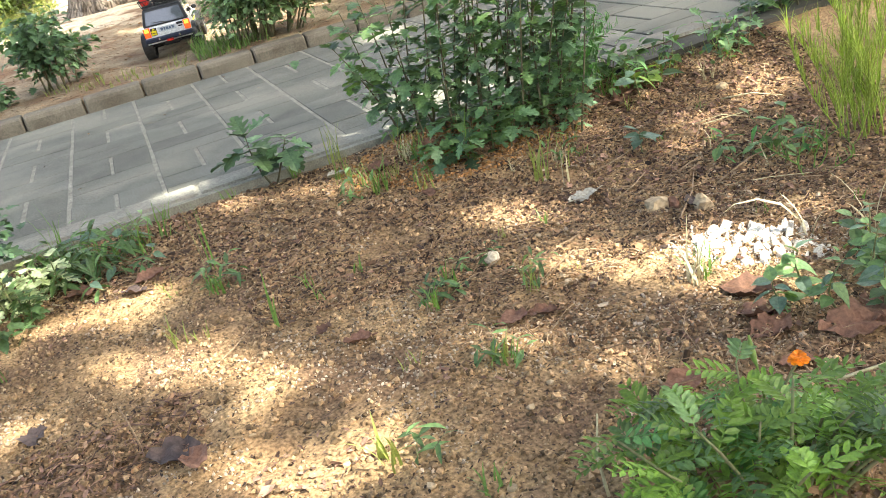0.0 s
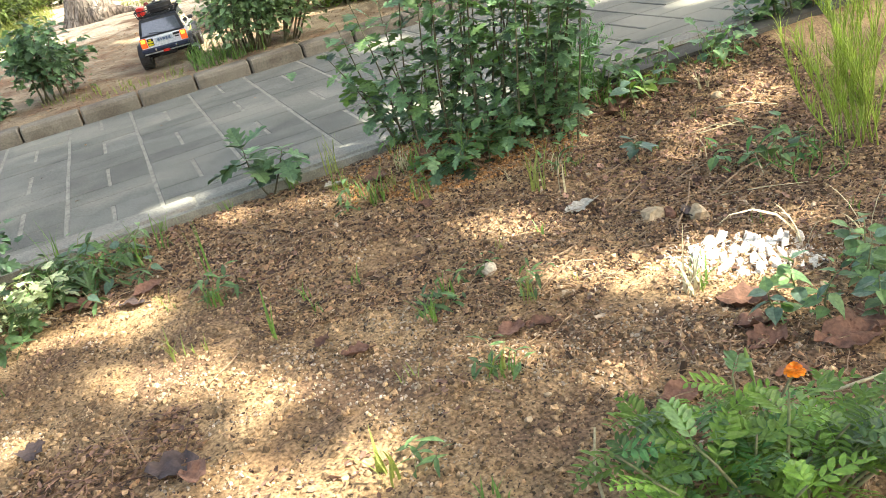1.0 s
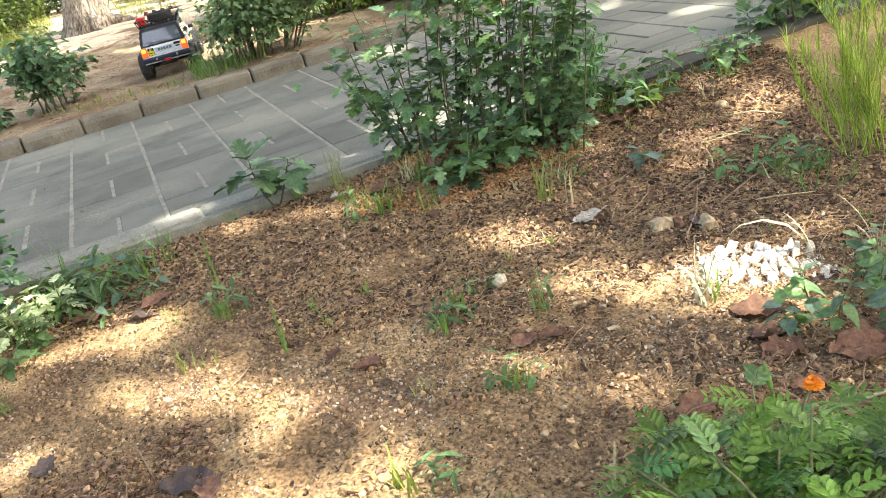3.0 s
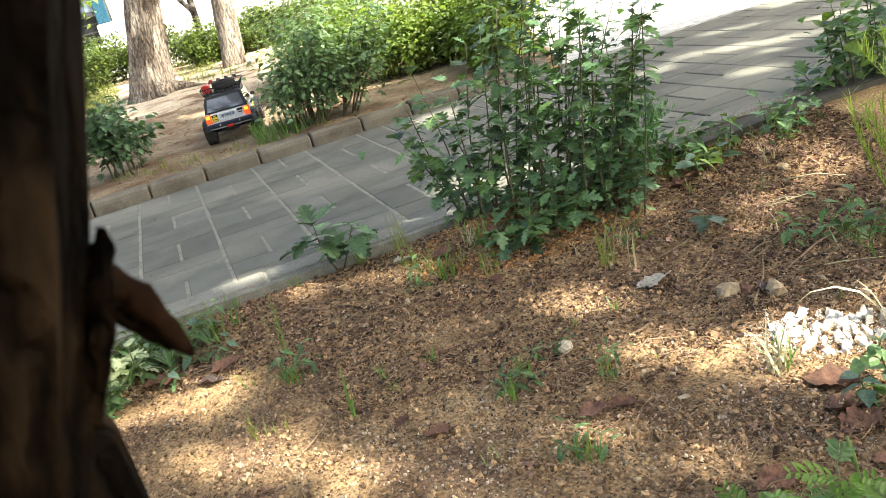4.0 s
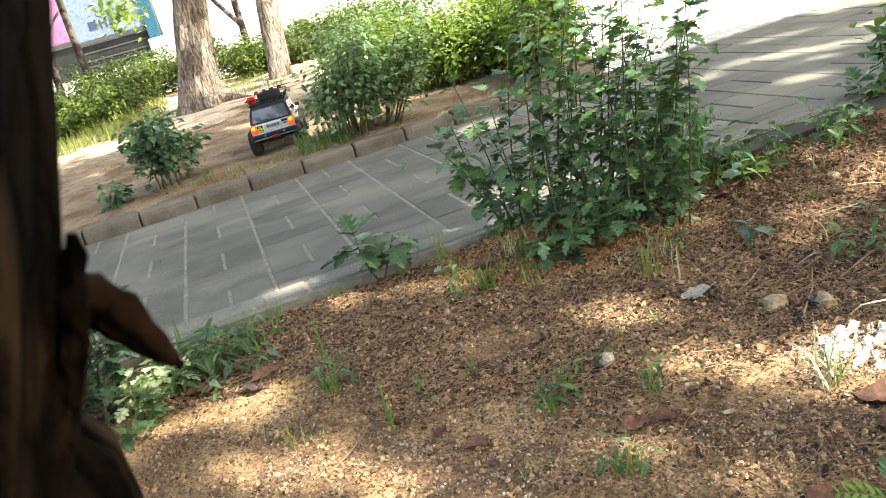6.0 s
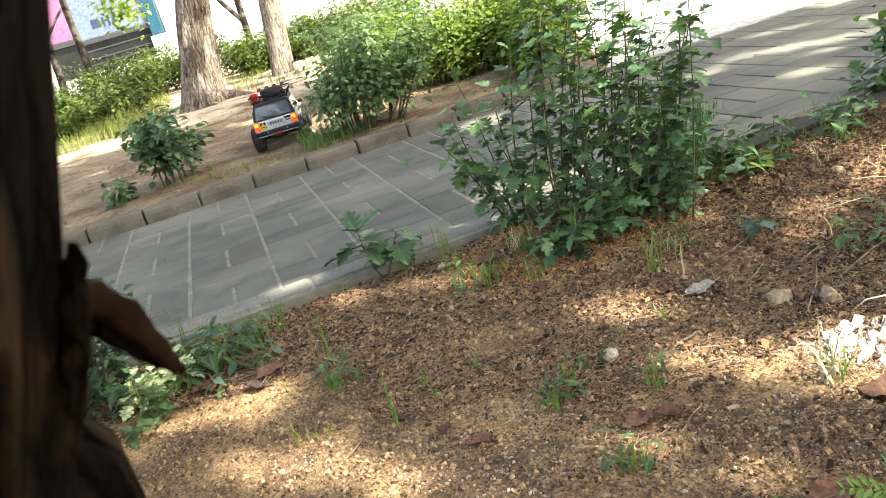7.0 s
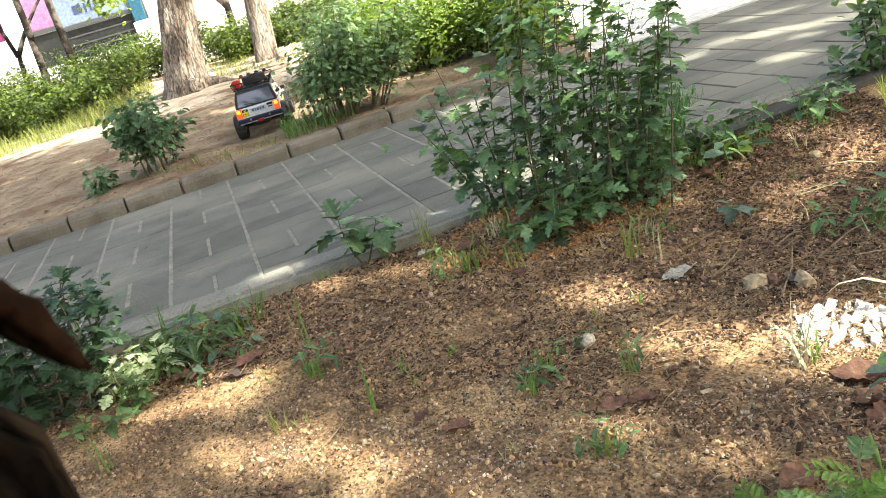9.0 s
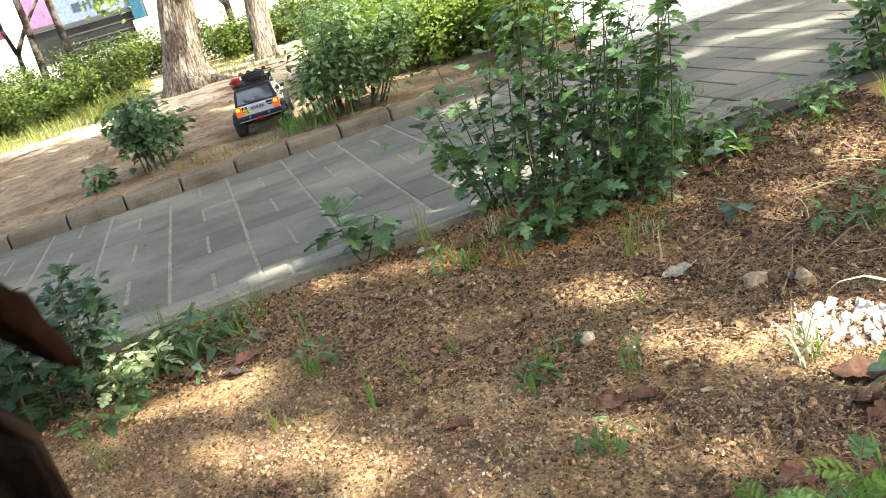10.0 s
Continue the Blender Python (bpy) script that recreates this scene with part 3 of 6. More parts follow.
# the tall bush at the edge of the paving
rb = random.Random(5)
rows = []
for u, tx, h in ((-0.12, -0.21, 0.21), (-0.12, -0.17, 0.27), (-0.11, -0.14, 0.33), (-0.10, -0.10, 0.30), (-0.09, -0.19, 0.16), (-0.08, -0.06, 0.37), (-0.06, -0.02, 0.40), (-0.05, -0.11, 0.22), (-0.04, 0.02, 0.42), (-0.03, 0.05, 0.44), (-0.01, 0.00, 0.33),
                 (0.00, 0.09, 0.45), (0.01, 0.05, 0.36), (0.02, 0.13, 0.46), (0.03, 0.10, 0.40), (0.05, 0.17, 0.45), (0.06, 0.14, 0.33), (0.07, 0.21, 0.43), (0.09, 0.18, 0.38), (0.10, 0.25, 0.42), (0.12, 0.22, 0.35), (0.13, 0.28, 0.39), (0.15, 0.25, 0.28),
                 (0.20, 0.36, 0.37), (0.21, 0.39, 0.40), (0.19, 0.34, 0.33), (0.17, 0.26, 0.18), (0.08, 0.16, 0.22), (0.00, 0.04, 0.20), (-0.07, -0.06, 0.18), (0.04, 0.08, 0.25), (0.14, 0.24, 0.42), (0.16, 0.28, 0.40), (0.10, 0.20, 0.45), (0.18, 0.31, 0.34), (0.12, 0.16, 0.44), (0.19, 0.28, 0.20), (0.15, 0.20, 0.15), (0.22, 0.37, 0.34), (0.20, 0.41, 0.37)):
    rows.append((u * 0.9, rb.uniform(-0.06, 0.05) - 0.50 * u, tx * (0.84 if tx > 0 else 1.0), rb.uniform(-0.09, 0.07) - 0.25 * tx, h))
plant("bush", "tall dark green bush of lobed leaves beside the paving", "bush", 0.622, 1.66, rows, DARK_LEAVES + MID_LEAVES[:3], 11, 0.041, 20, M_WOODSTEM, 0.10, 0.0022, "", 24, M_LEAF_J, LOBED2, skew=1.2)
plant("low_shoot", "low young shoots of lobed leaves at the foot of the bush", "plant", 0.655, 1.555,
      fan(14, random.Random(3), 0.13, 0.04, 0.17, 0.07, 0.04, 0.10), DARK_LEAVES + MID_LEAVES[:1], 12, 0.040, 9, M_STEM, 0.3, 0.002, "", 9, M_LEAFB_J)
plant("feathery_shoot", "bright green feathery shoots behind the bush", "plant", 0.90, 1.73,
      fan(10, random.Random(8), 0.07, 0.05, 0.12, 0.06, 0.12, 0.25), LANCE_BRIGHT, 13, 0.032, 22, M_STEM, 0.1, 0.0016, "", 10, M_LEAFB_J, LANCE)
plant("sapling", "small sapling with deeply cut bright green leaves by the kerb", "plant", 0.217, 1.755,
      [(0, 0, -0.025, 0.02, 0.115), (0.0, 0, 0.05, -0.01, 0.095)], DARK_LEAVES + MID_LEAVES[:2], 14, 0.066, 12, M_WOODSTEM, 0.6, 0.0022, rim=0.25)

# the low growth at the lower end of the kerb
plant("leafy_bush", "leafy bush at the soil's edge, deep shade in its green", "bush", -0.47, 1.59,
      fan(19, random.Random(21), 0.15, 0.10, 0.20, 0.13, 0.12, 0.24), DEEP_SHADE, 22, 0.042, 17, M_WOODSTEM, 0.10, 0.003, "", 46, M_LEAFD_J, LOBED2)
plant("pale_herb", "herb with pale grey-green lobed leaves catching light", "plant", -0.285, 1.535,
      fan(8, random.Random(23), 0.05, 0.03, 0.07, 0.04, 0.03, 0.09), PALE_LEAVES, 24, 0.029, 13, M_STEM, 0.2, 0.002)
plant("yellow_herb", "low bright yellow-green herb", "plant", -0.27, 1.47,
      fan(4, random.Random(25), 0.02, 0.02, 0.03, 0.03, 0.04, 0.07), MID_LEAVES, 26, 0.024, 10, M_STEM, 0.3, 0.0015)
plant("clover", "small round-leaved clover on bare soil", "plant", -0.325, 1.42,
      fan(8, random.Random(27), 0.035, 0.03, 0.045, 0.04, 0.015, 0.03), OVATE_MID, 28, 0.024, 4, M_STEM, 0.85, 0.001)
plant("weed", "broad-leaved weed growing along the kerb", "plant", -0.16, 1.64,
      fan(9, random.Random(29), 0.09, 0.05, 0.13, 0.07, 0.03, 0.08), LANCE_MID + LANCE_MID + OVATE_BLUE[:1], 30, 0.038, 10, M_STEM, 0.3, 0.002, "weeds")
plant("weed", "low weed with drooping oval leaves on soil", "plant", -0.10, 1.52,
      fan(4, random.Random(31), 0.04, 0.03, 0.07, 0.05, 0.03, 0.06), LANCE_MID + OVATE_BLUE, 32, 0.030, 6, M_STEM, 0.4, 0.002, "weeds")

# herbs on the right-hand soil
plant("blue_green_weed", "blue-green weed with five oval leaves", "plant", 0.845, 1.33, [(0, 0, 0.0, 0, 0.045)], OVATE_BLUE, 33, 0.036, 7, M_STEM, 0.6, 0.002, "weeds")
plant("weed", "weed with one silvery and one green leaf by the kerb", "plant", 1.03, 1.56, fan(3, random.Random(34), 0.04, 0.02, 0.06, 0.03, 0.04, 0.07), OVATE_BLUE + OVATE_MID + OVATE_YELLOW, 35, 0.042, 5, M_STEM, 0.5, 0.002, "weeds")
plant("weed", "tangled low weeds along the kerb", "plant", 0.93, 1.70, fan(9, random.Random(36), 0.13, 0.05, 0.16, 0.06, 0.04, 0.12), LANCE_MID + OVATE_MID, 37, 0.045, 8, M_STEM, 0.2, 0.0015, "weeds", 8, M_LEAFB_J)
plant("blue_green_weed", "blue-green weed beside the kerb end", "plant", 1.33, 1.67, fan(4, random.Random(38), 0.05, 0.03, 0.08, 0.04, 0.05, 0.09), OVATE_BLUE + DARK_LEAVES, 39, 0.042, 6, M_STEM, 0.3, 0.002, "weeds")
plant("shrub", "leafy green shrub overhanging the paving", "shrub", 1.66, 1.80, fan(9, random.Random(40), 0.13, 0.08, 0.20, 0.10, 0.12, 0.30), MID_LEAVES + OVATE_YELLOW, 41, 0.050, 14, M_WOODSTEM, 0.12, 0.003, "", 28, M_LEAF_J)
plant("side_weed", "leafy weed with broad green leaves over dry litter", "plant", 0.72, 0.70, fan(7, random.Random(42), 0.07, 0.05, 0.10, 0.06, 0.04, 0.10), OVATE_MID + OVATE_BLUE[:1], 43, 0.027, 9, M_STEM, 0.35, 0.0018, "weeds", 3, M_LEAFB_J)
plant("side_weed", "low green weed over brown leaves", "plant", 0.84, 0.77, fan(5, random.Random(44), 0.05, 0.05, 0.07, 0.05, 0.03, 0.07), OVATE_MID, 45, 0.025, 9, M_STEM, 0.35, 0.0015, "weeds")
plant("seedling", "young seedling on bare soil", "plant", 1.00, 1.16, fan(9, random.Random(46), 0.07, 0.05, 0.09, 0.05, 0.03, 0.08), LANCE_BRIGHT + OVATE_MID, 47, 0.030, 6, M_STEM, 0.35, 0.0013, "seedlings")


def feathery(name, label, x, y, n, spread, h0, h1, material, seed, bush=26, length=0.05):
    """Upright stems set with thread-like leaves."""
    rng = random.Random(seed)
    th = thing(name, label, "plant", at(x, y))
    for i in range(n):
        bx, by = rng.gauss(0, spread * 0.5), rng.gauss(0, spread * 0.4)
        h = rng.uniform(h0, h1)
        pts = bent_stem(rng, (bx, by, -0.01), (bx * 1.8 + rng.gauss(0, 0.045), by * 1.5 + rng.gauss(0, 0.03), h), 7, 0.03)
        b = Build().tube(pts, [0.0014, 0.0013, 0.0012, 0.001, 0.0008, 0.0006, 0.0004], 4)
        for k in range(bush):
            t = 0.2 + 0.8 * rng.random()
            p = along(pts, t)
            az = rng.uniform(0, 6.28)
            blade(b, rng, p, az, length * rng.uniform(0.5, 1.2), 0.0015, rng.uniform(0.2, 1.8))
        part("stem", b, material, th, smooth=True)
    return th


feathery("feathery_plant", "tall yellow-green feathery plant with thread-like leaves", 1.185, 1.13, 26, 0.05, 0.16, 0.38, M_FEATHER, 51, 80, 0.055)
feathery("feathery_plant", "bright green feathery clump behind the bush", 0.91, 1.74, 34, 0.065, 0.09, 0.17, M_SHOOT_J, 53, 90, 0.026)
feathery("feathery_plant", "short green feathery seedlings on soil", 0.99, 1.06, 6, 0.05, 0.05, 0.09, M_GRASS, 52, 12, 0.03)


def marigold():
    """Bushy plant with pinnate leaves and one orange flower."""
    rng = random.Random(61)
    x, y = 0.40, 0.47
    th = thing("marigold", "bushy bright green marigold with one orange flower", "flower", at(x, y))
    for i in range(29):
        a, r = rng.uniform(0, 6.28), math.sqrt(rng.random())
        bx, by = 0.05 * r * math.cos(a), 0.04 * r * math.sin(a)
        tx, ty = 0.15 * r * math.cos(a), 0.11 * r * math.sin(a)
        h = rng.uniform(0.06, 0.125) * (1.1 - 0.45 * r)
        if tx > 0.03 and ty > 0.02:
            h *= 0.5
        pts = bent_stem(rng, (bx, by, -0.01), (tx, ty, h), 5, 0.01)
        st = part("stem", Build().tube(pts, [0.0025, 0.002, 0.0018, 0.0014, 0.001], 5), M_STEM, th, smooth=True)
        for k in range(7):
            p = along(pts, 0.35 + 0.65 * k / 6)
            az = rng.uniform(0, 6.28)
            m = leaf_pose(p, az, rng.uniform(0.0, 0.7), rng.uniform(-0.4, 0.4), 1.0)
            b = Build()
            ln = rng.uniform(0.034, 0.056)
            rachis = [(0, ln * q / 5, -0.012 * (q / 5) ** 2) for q in range(6)]
            b.tube(rachis, 0.0006, 3)
            for q in range(1, 7):
                yy = ln * q / 6.2
                for s in (-1, 1):
                    lm = leaf_pose((0, yy, -0.012 * (q / 6) ** 2), math.pi / 2 - s * rng.uniform(0.75, 1.0), rng.uniform(-0.1, 0.2), 0, 0.0155 * (1.15 - abs(q - 3) / 6))
                    v = [(0, 0, 0), (0.20, 0.35, 0.05), (0.17, 0.75, 0.0), (0, 1, -0.10), (-0.17, 0.75, 0.0), (-0.20, 0.35, 0.05), (0, 0.5, -0.02)]
                    b.add(v, [(0, 1, 6), (1, 2, 6), (2, 3, 6), (3, 4, 6), (4, 5, 6), (5, 0, 6)], lm)
            part("leaf", b, rng.choice((M_MARI, M_MARI, M_MARI, M_LEAFY, M_SHOOT, M_LEAFB)), st, m=m)
    fl = Build()
    for ring, (cnt, rad, up) in enumerate(((9, 0.0100, 0.1), (8, 0.0075, 0.5), (6, 0.0055, 1.0))):
        for k in range(cnt):
            joined_leaves(fl, rng, [(0, 0.1), (0.4, 0.3), (0.8, 0.36), (1, 0.2)], Vector((0, 0, 0.002 * ring)), 6.28 * k / cnt + ring, up, 0, rad)
    bloom = part("flower", fl, M_ORANGE, th, "orange flower head", True, m=Matrix.Translation((0.102, 0.080, 0.056)))
    part("flower_stalk", Build().tube([(0.06, 0.05, -0.01), (0.085, 0.08, 0.035), (0.102, 0.080, 0.056)], 0.0016, 5), M_STEM, th, smooth=True)
    part("bud", Build().tube([(0.045, 0.06, 0.04), (0.046, 0.07, 0.078), (0.048, 0.078, 0.088), (0.05, 0.083, 0.104)], [0.0012, 0.0012, 0.004, 0.001], 6), M_LEAFY, th, "yellow-green bud", True)


marigold()

# tufts and single blades
for i, (lab, x, y, n, ln, w, m_, bend) in enumerate((
        ("small tuft of green grass on soil", 0.025, 1.31, 9, 0.045, 0.004, M_GRASS, 1.3), ("small tuft of green grass on soil", 0.29, 1.02, 9, 0.045, 0.005, M_GRASS, 1.4),
        ("sparse yellow-green grass on soil", 0.43, 0.98, 8, 0.05, 0.002, M_GRASSY, 0.8), ("upright yellow-green grass by the kerb", 0.353, 1.73, 5, 0.085, 0.004, M_GRASSY, 0.5),
        ("tuft of green grass under the bush", 0.38, 1.52, 12, 0.075, 0.004, M_GRASS, 1.1), ("upright green blades under the bush", 0.575, 1.50, 4, 0.11, 0.005, M_GRASS, 0.4),
        ("arching pale grass under the bush", 0.645, 1.36, 8, 0.09, 0.004, M_GRASSY, 1.6), ("thick pale dry stalk", 0.668, 1.31, 2, 0.085, 0.006, M_STRAW, 0.25),
        ("single broad grass blade on soil", 0.085, 1.13, 2, 0.075, 0.009, M_GRASS, 0.7), ("seedling with two upright blades", 0.31, 0.835, 4, 0.05, 0.006, M_GRASSY, 0.9),
        ("small green weed tuft on sand", 0.30, 0.815, 9, 0.03, 0.004, M_GRASS, 1.3), ("pale green grass on sand", 0.12, 0.715, 7, 0.055, 0.005, M_GRASSY, 0.9),
        ("yellow-green blades on sunlit sand", -0.05, 1.17, 5, 0.05, 0.003, M_GRASSY, 0.9), ("thin upright green stalk", 0.03, 1.41, 4, 0.12, 0.0035, M_GRASS, 0.3),
        ("pale dry grass spread on sunlit soil", 0.605, 0.85, 12, 0.075, 0.004, M_STRAW, 1.7), ("green weed tuft beside dry grass", 0.62, 0.855, 9, 0.04, 0.004, M_GRASS, 1.2),
        ("green grass along the kerb", 0.27, 1.76, 12, 0.06, 0.003, M_GRASS, 1.0), ("green grass along the kerb", 0.12, 1.77, 8, 0.04, 0.003, M_GRASS, 1.0),
        ("green grass along the kerb", -0.02, 1.76, 7, 0.05, 0.003, M_GRASS, 0.9), ("green grass along the kerb", -0.22, 1.72, 10, 0.10, 0.003, M_GRASS, 0.6),
        ("green grass along the kerb", 1.02, 1.72, 10, 0.07, 0.004, M_GRASS, 0.9), ("green grass along the kerb", 0.96, 1.63, 12, 0.07, 0.005, M_GRASS, 1.2),
        ("pale grass beside litter", 1.17, 1.55, 8, 0.06, 0.003, M_STRAW, 1.3), ("small green tuft on soil", 0.24, 1.22, 5, 0.035, 0.004, M_GRASS, 1.2),
        ("small green tuft on sand", 0.20, 0.62, 6, 0.03, 0.005, M_GRASS, 1.2), ("small green tuft on sand", 0.33, 0.60, 6, 0.025, 0.005, M_GRASS, 1.2),
        ("thin grass by leafy bush", -0.31, 1.27, 4, 0.085, 0.005, M_GRASS, 0.5), ("small green tuft on soil", 0.34, 1.08, 5, 0.04, 0.005, M_GRASS, 0.6),
        ("tall green blade by leafy bush", -0.36, 1.72, 3, 0.15, 0.006, M_GRASS, 0.3), ("fine grass under the bush", 0.47, 1.60, 22, 0.05, 0.0018, M_STRAW, 1.2))):
    tuft(lab, x, y, n + (4 if n > 4 else 0), ln * 1.25, w * 1.0, m_, 100 + i, bend)

for label, x, y, blades in (("long bleached grass blade arching over", 0.808, 0.866, ((2.38, 0.165, 0.009, 2.5), (2.2, 0.085, 0.006, 0.9), (-0.6, 0.05, 0.005, 0.8))),
                            ("bleached upright grass blades", 0.869, 0.815, ((2.38, 0.115, 0.008, 0.9), (-0.7, 0.110, 0.007, 0.5), (2.0, 0.06, 0.006, 1.2)))):
    th = thing("dry_grass", label, "grass", at(x, y), "bleached grass")
    for az, ln, w, bend in blades:
        b = Build()
        blade(b, None, (0.004 * math.cos(az), 0.004 * math.sin(az), -0.006), az, ln, w, bend)
        part("blade", b, M_STRAW, th, smooth=True)

rw = random.Random(77)
for i in range(11):
    x = 0.82 + 0.05 * i
    tuft("mixed green grass and weeds along the kerb", x, rw.uniform(1.62, 1.74), 11, rw.uniform(0.035, 0.075), rw.uniform(0.003, 0.006), M_GRASS if rw.random() < 0.45 else M_GRASSY, 500 + i, rw.uniform(0.6, 1.4), spread=0.03)
for i in range(4):
    x = 0.88 + 0.13 * i
    plant("weed", "leafy green weed along the kerb", "plant", x, rw.uniform(1.60, 1.70), fan(4, rw, 0.04, 0.03, 0.06, 0.04, 0.04, 0.10), OVATE_MID + LANCE_BRIGHT, 520 + i, 0.028, 8, M_STEM, 0.25, 0.0014, "weeds", 6, M_LEAFB_J)
for i in range(7):
    tuft("low green weeds by the leafy bush", -0.24 + 0.035 * i, rw.uniform(1.60, 1.74), 10, rw.uniform(0.05, 0.10), 0.004, M_GRASS, 540 + i, rw.uniform(0.7, 1.4), spread=0.03)
for i in range(26):
    tuft("small sparse weed in the litter", rw.uniform(-0.1, 1.25), rw.uniform(0.75, 1.55), 6, rw.uniform(0.02, 0.045), 0.003, M_GRASS if rw.random() < 0.6 else M_GRASSY, 560 + i, rw.uniform(0.8, 1.6), spread=0.012)

for i in range(12):
    tuft("loose green grass at the foot of the bush", rw.uniform(0.33, 0.50), rw.uniform(1.46, 1.70), 9, rw.uniform(0.04, 0.085), 0.0032, M_GRASS if rw.random() < 0.6 else M_GRASSY, 600 + i, rw.uniform(0.7, 1.5), spread=0.02)
for i in range(5):
    tuft("pale bent grass beside the bush", rw.uniform(0.62, 0.80), rw.uniform(1.32, 1.52), 6, rw.uniform(0.05, 0.09), 0.0028, M_STRAW if i % 2 else M_GRASSY, 620 + i, rw.uniform(1.0, 1.8), spread=0.02)

for i, (x, y, n, h, size) in enumerate(((0.042, 1.337, 6, 0.045, 0.026), (0.308, 1.049, 6, 0.035, 0.024), (0.391, 1.127, 4, 0.03, 0.020), (0.442, 1.004, 5, 0.05, 0.018), (0.312, 0.849, 5, 0.03, 0.022), (0.33, 1.53, 5, 0.05, 0.024), (0.735, 1.421, 4, 0.04, 0.022), (0.16, 0.72, 3, 0.03, 0.026))):
    plant("seedling", "young leafy weed seedling on the soil", "plant", x, y, fan(n, rw, 0.014, 0.012, 0.035, 0.03, h * 0.6, h), LANCE_MID, 640 + i, size, 5, M_STEM, 0.3, 0.0010, "seedlings")
rosette = ((-0.24, 1.57), (-0.20, 1.63), (-0.15, 1.58))
for i, (x, y) in enumerate(rosette):
    plant("weed", "narrow-leaved weed spreading beside the kerb", "plant", x, y, fan(6, rw, 0.03, 0.02, 0.07, 0.05, 0.03, 0.08), LANCE_MID, 660 + i, 0.036, 8, M_STEM, 0.25, 0.0012, "weeds", 6, M_LEAFB_J, LANCE)

# ---- beyond the paving ----
shrub("shrub", "small dark green shrub by the kerb", -0.22, 3.70, 0.17, 0.12, 0.31, 950, 0.040, M_LEAF_J, 201, LOBED2, 12, "kerb shrubs", 0.38, (0.03, 0))
shrub("shrub", "low dark weed beside the small shrub", -0.47, 3.62, 0.07, 0.05, 0.09, 130, 0.035, M_LEAF_J, 202, SMALL, 5, "kerb shrubs")
shrub("shrub", "large leafy green shrub with bare lower stems behind the kerb", 0.57, 3.53, 0.27, 0.15, 0.42, 4000, 0.030, M_SHRUB_J, 203, LOBED2, 40, "kerb shrubs", 0.34, (0.08, 0), 40)
for i, (x, y, r, h) in enumerate(((1.12, 4.15, 0.24, 0.38), (1.55, 4.20, 0.28, 0.42), (1.38, 3.92, 0.20, 0.36), (1.25, 4.75, 0.30, 0.46), (0.88, 4.60, 0.26, 0.42), (1.75, 4.90, 0.34, 0.50), (1.22, 4.02, 0.20, 0.36), (1.0, 5.3, 0.34, 0.46), (1.56, 3.86, 0.22, 0.38), (1.50, 3.70, 0.15, 0.32), (1.40, 3.55, 0.13, 0.28))):
    shrub("shrub", "sunlit yellow-green shrub behind the kerb", x, y, r, r * 0.7, h, 2600, 0.028, M_SAGE_J if i % 4 == 3 else M_LEAFY_J, 210 + i, SMALL, 13, "back shrubs", 0.2, (0, 0), 60)
for i, (x, y, r, h) in enumerate(((-0.62, 8.2, 0.5, 0.42), (-0.95, 7.7, 0.5, 0.40), (-1.35, 7.5, 0.5, 0.45), (-0.30, 8.6, 0.5, 0.45), (0.25, 8.4, 0.45, 0.40), (0.65, 8.5, 0.45, 0.38), (1.2, 8.3, 0.5, 0.42), (1.8, 8.0, 0.55, 0.5), (-1.8, 7.2, 0.5, 0.45), (0.45, 7.8, 0.35, 0.30), (-1.1, 8.7, 0.55, 0.45), (-1.7, 8.4, 0.55, 0.5), (-0.55, 8.95, 0.5, 0.42), (-2.3, 7.6, 0.6, 0.5), (-0.75, 7.35, 0.4, 0.30), (-1.15, 7.05, 0.4, 0.28), (0.95, 7.9, 0.45, 0.35))):
    shrub("hedge_shrub", "yellow-green hedge shrub along the street", x, y, r, r * 0.6, h, 3800, 0.034, M_HEDGE_J, 230 + i, TINY, 13, "hedge shrubs", 0.1)


def meadow(name, label, x0, x1, y0, y1, n, length, material, seed):
    rng = random.Random(seed)
    b = Build()
    for k in range(n):
        x, y = rng.uniform(x0, x1), rng.uniform(y0, y1)
        if noise.noise((x * 2.2, y * 2.2, seed)) < -0.05:
            continue
        blade(b, rng, (x, y, ground_z(x, y) - 0.005), rng.uniform(0, 6.28), length * rng.uniform(0.4, 1.2), 0.0038, rng.uniform(0.3, 2.0))
    return tagged(part(name, b, material, smooth=True), label, "grass", kind="stuff")


meadow("grass", "sunlit yellow-green grass before the hedge", -2.4, -0.28, 5.9, 7.8, 8000, 0.13, M_GRASSY, 301)
meadow("grass", "sparse grass under the trees", 0.2, 1.6, 6.5, 8.2, 2400, 0.08, M_GRASSY, 302)
meadow("grass", "rough grass between kerb and shrubs", 0.28, 0.62, 3.40, 3.70, 420, 0.09, M_GRASS, 303)
meadow("grass", "thin grass at the back of the kerb", -0.30, 0.25, 3.36, 3.62, 120, 0.05, M_GRASSY, 304)


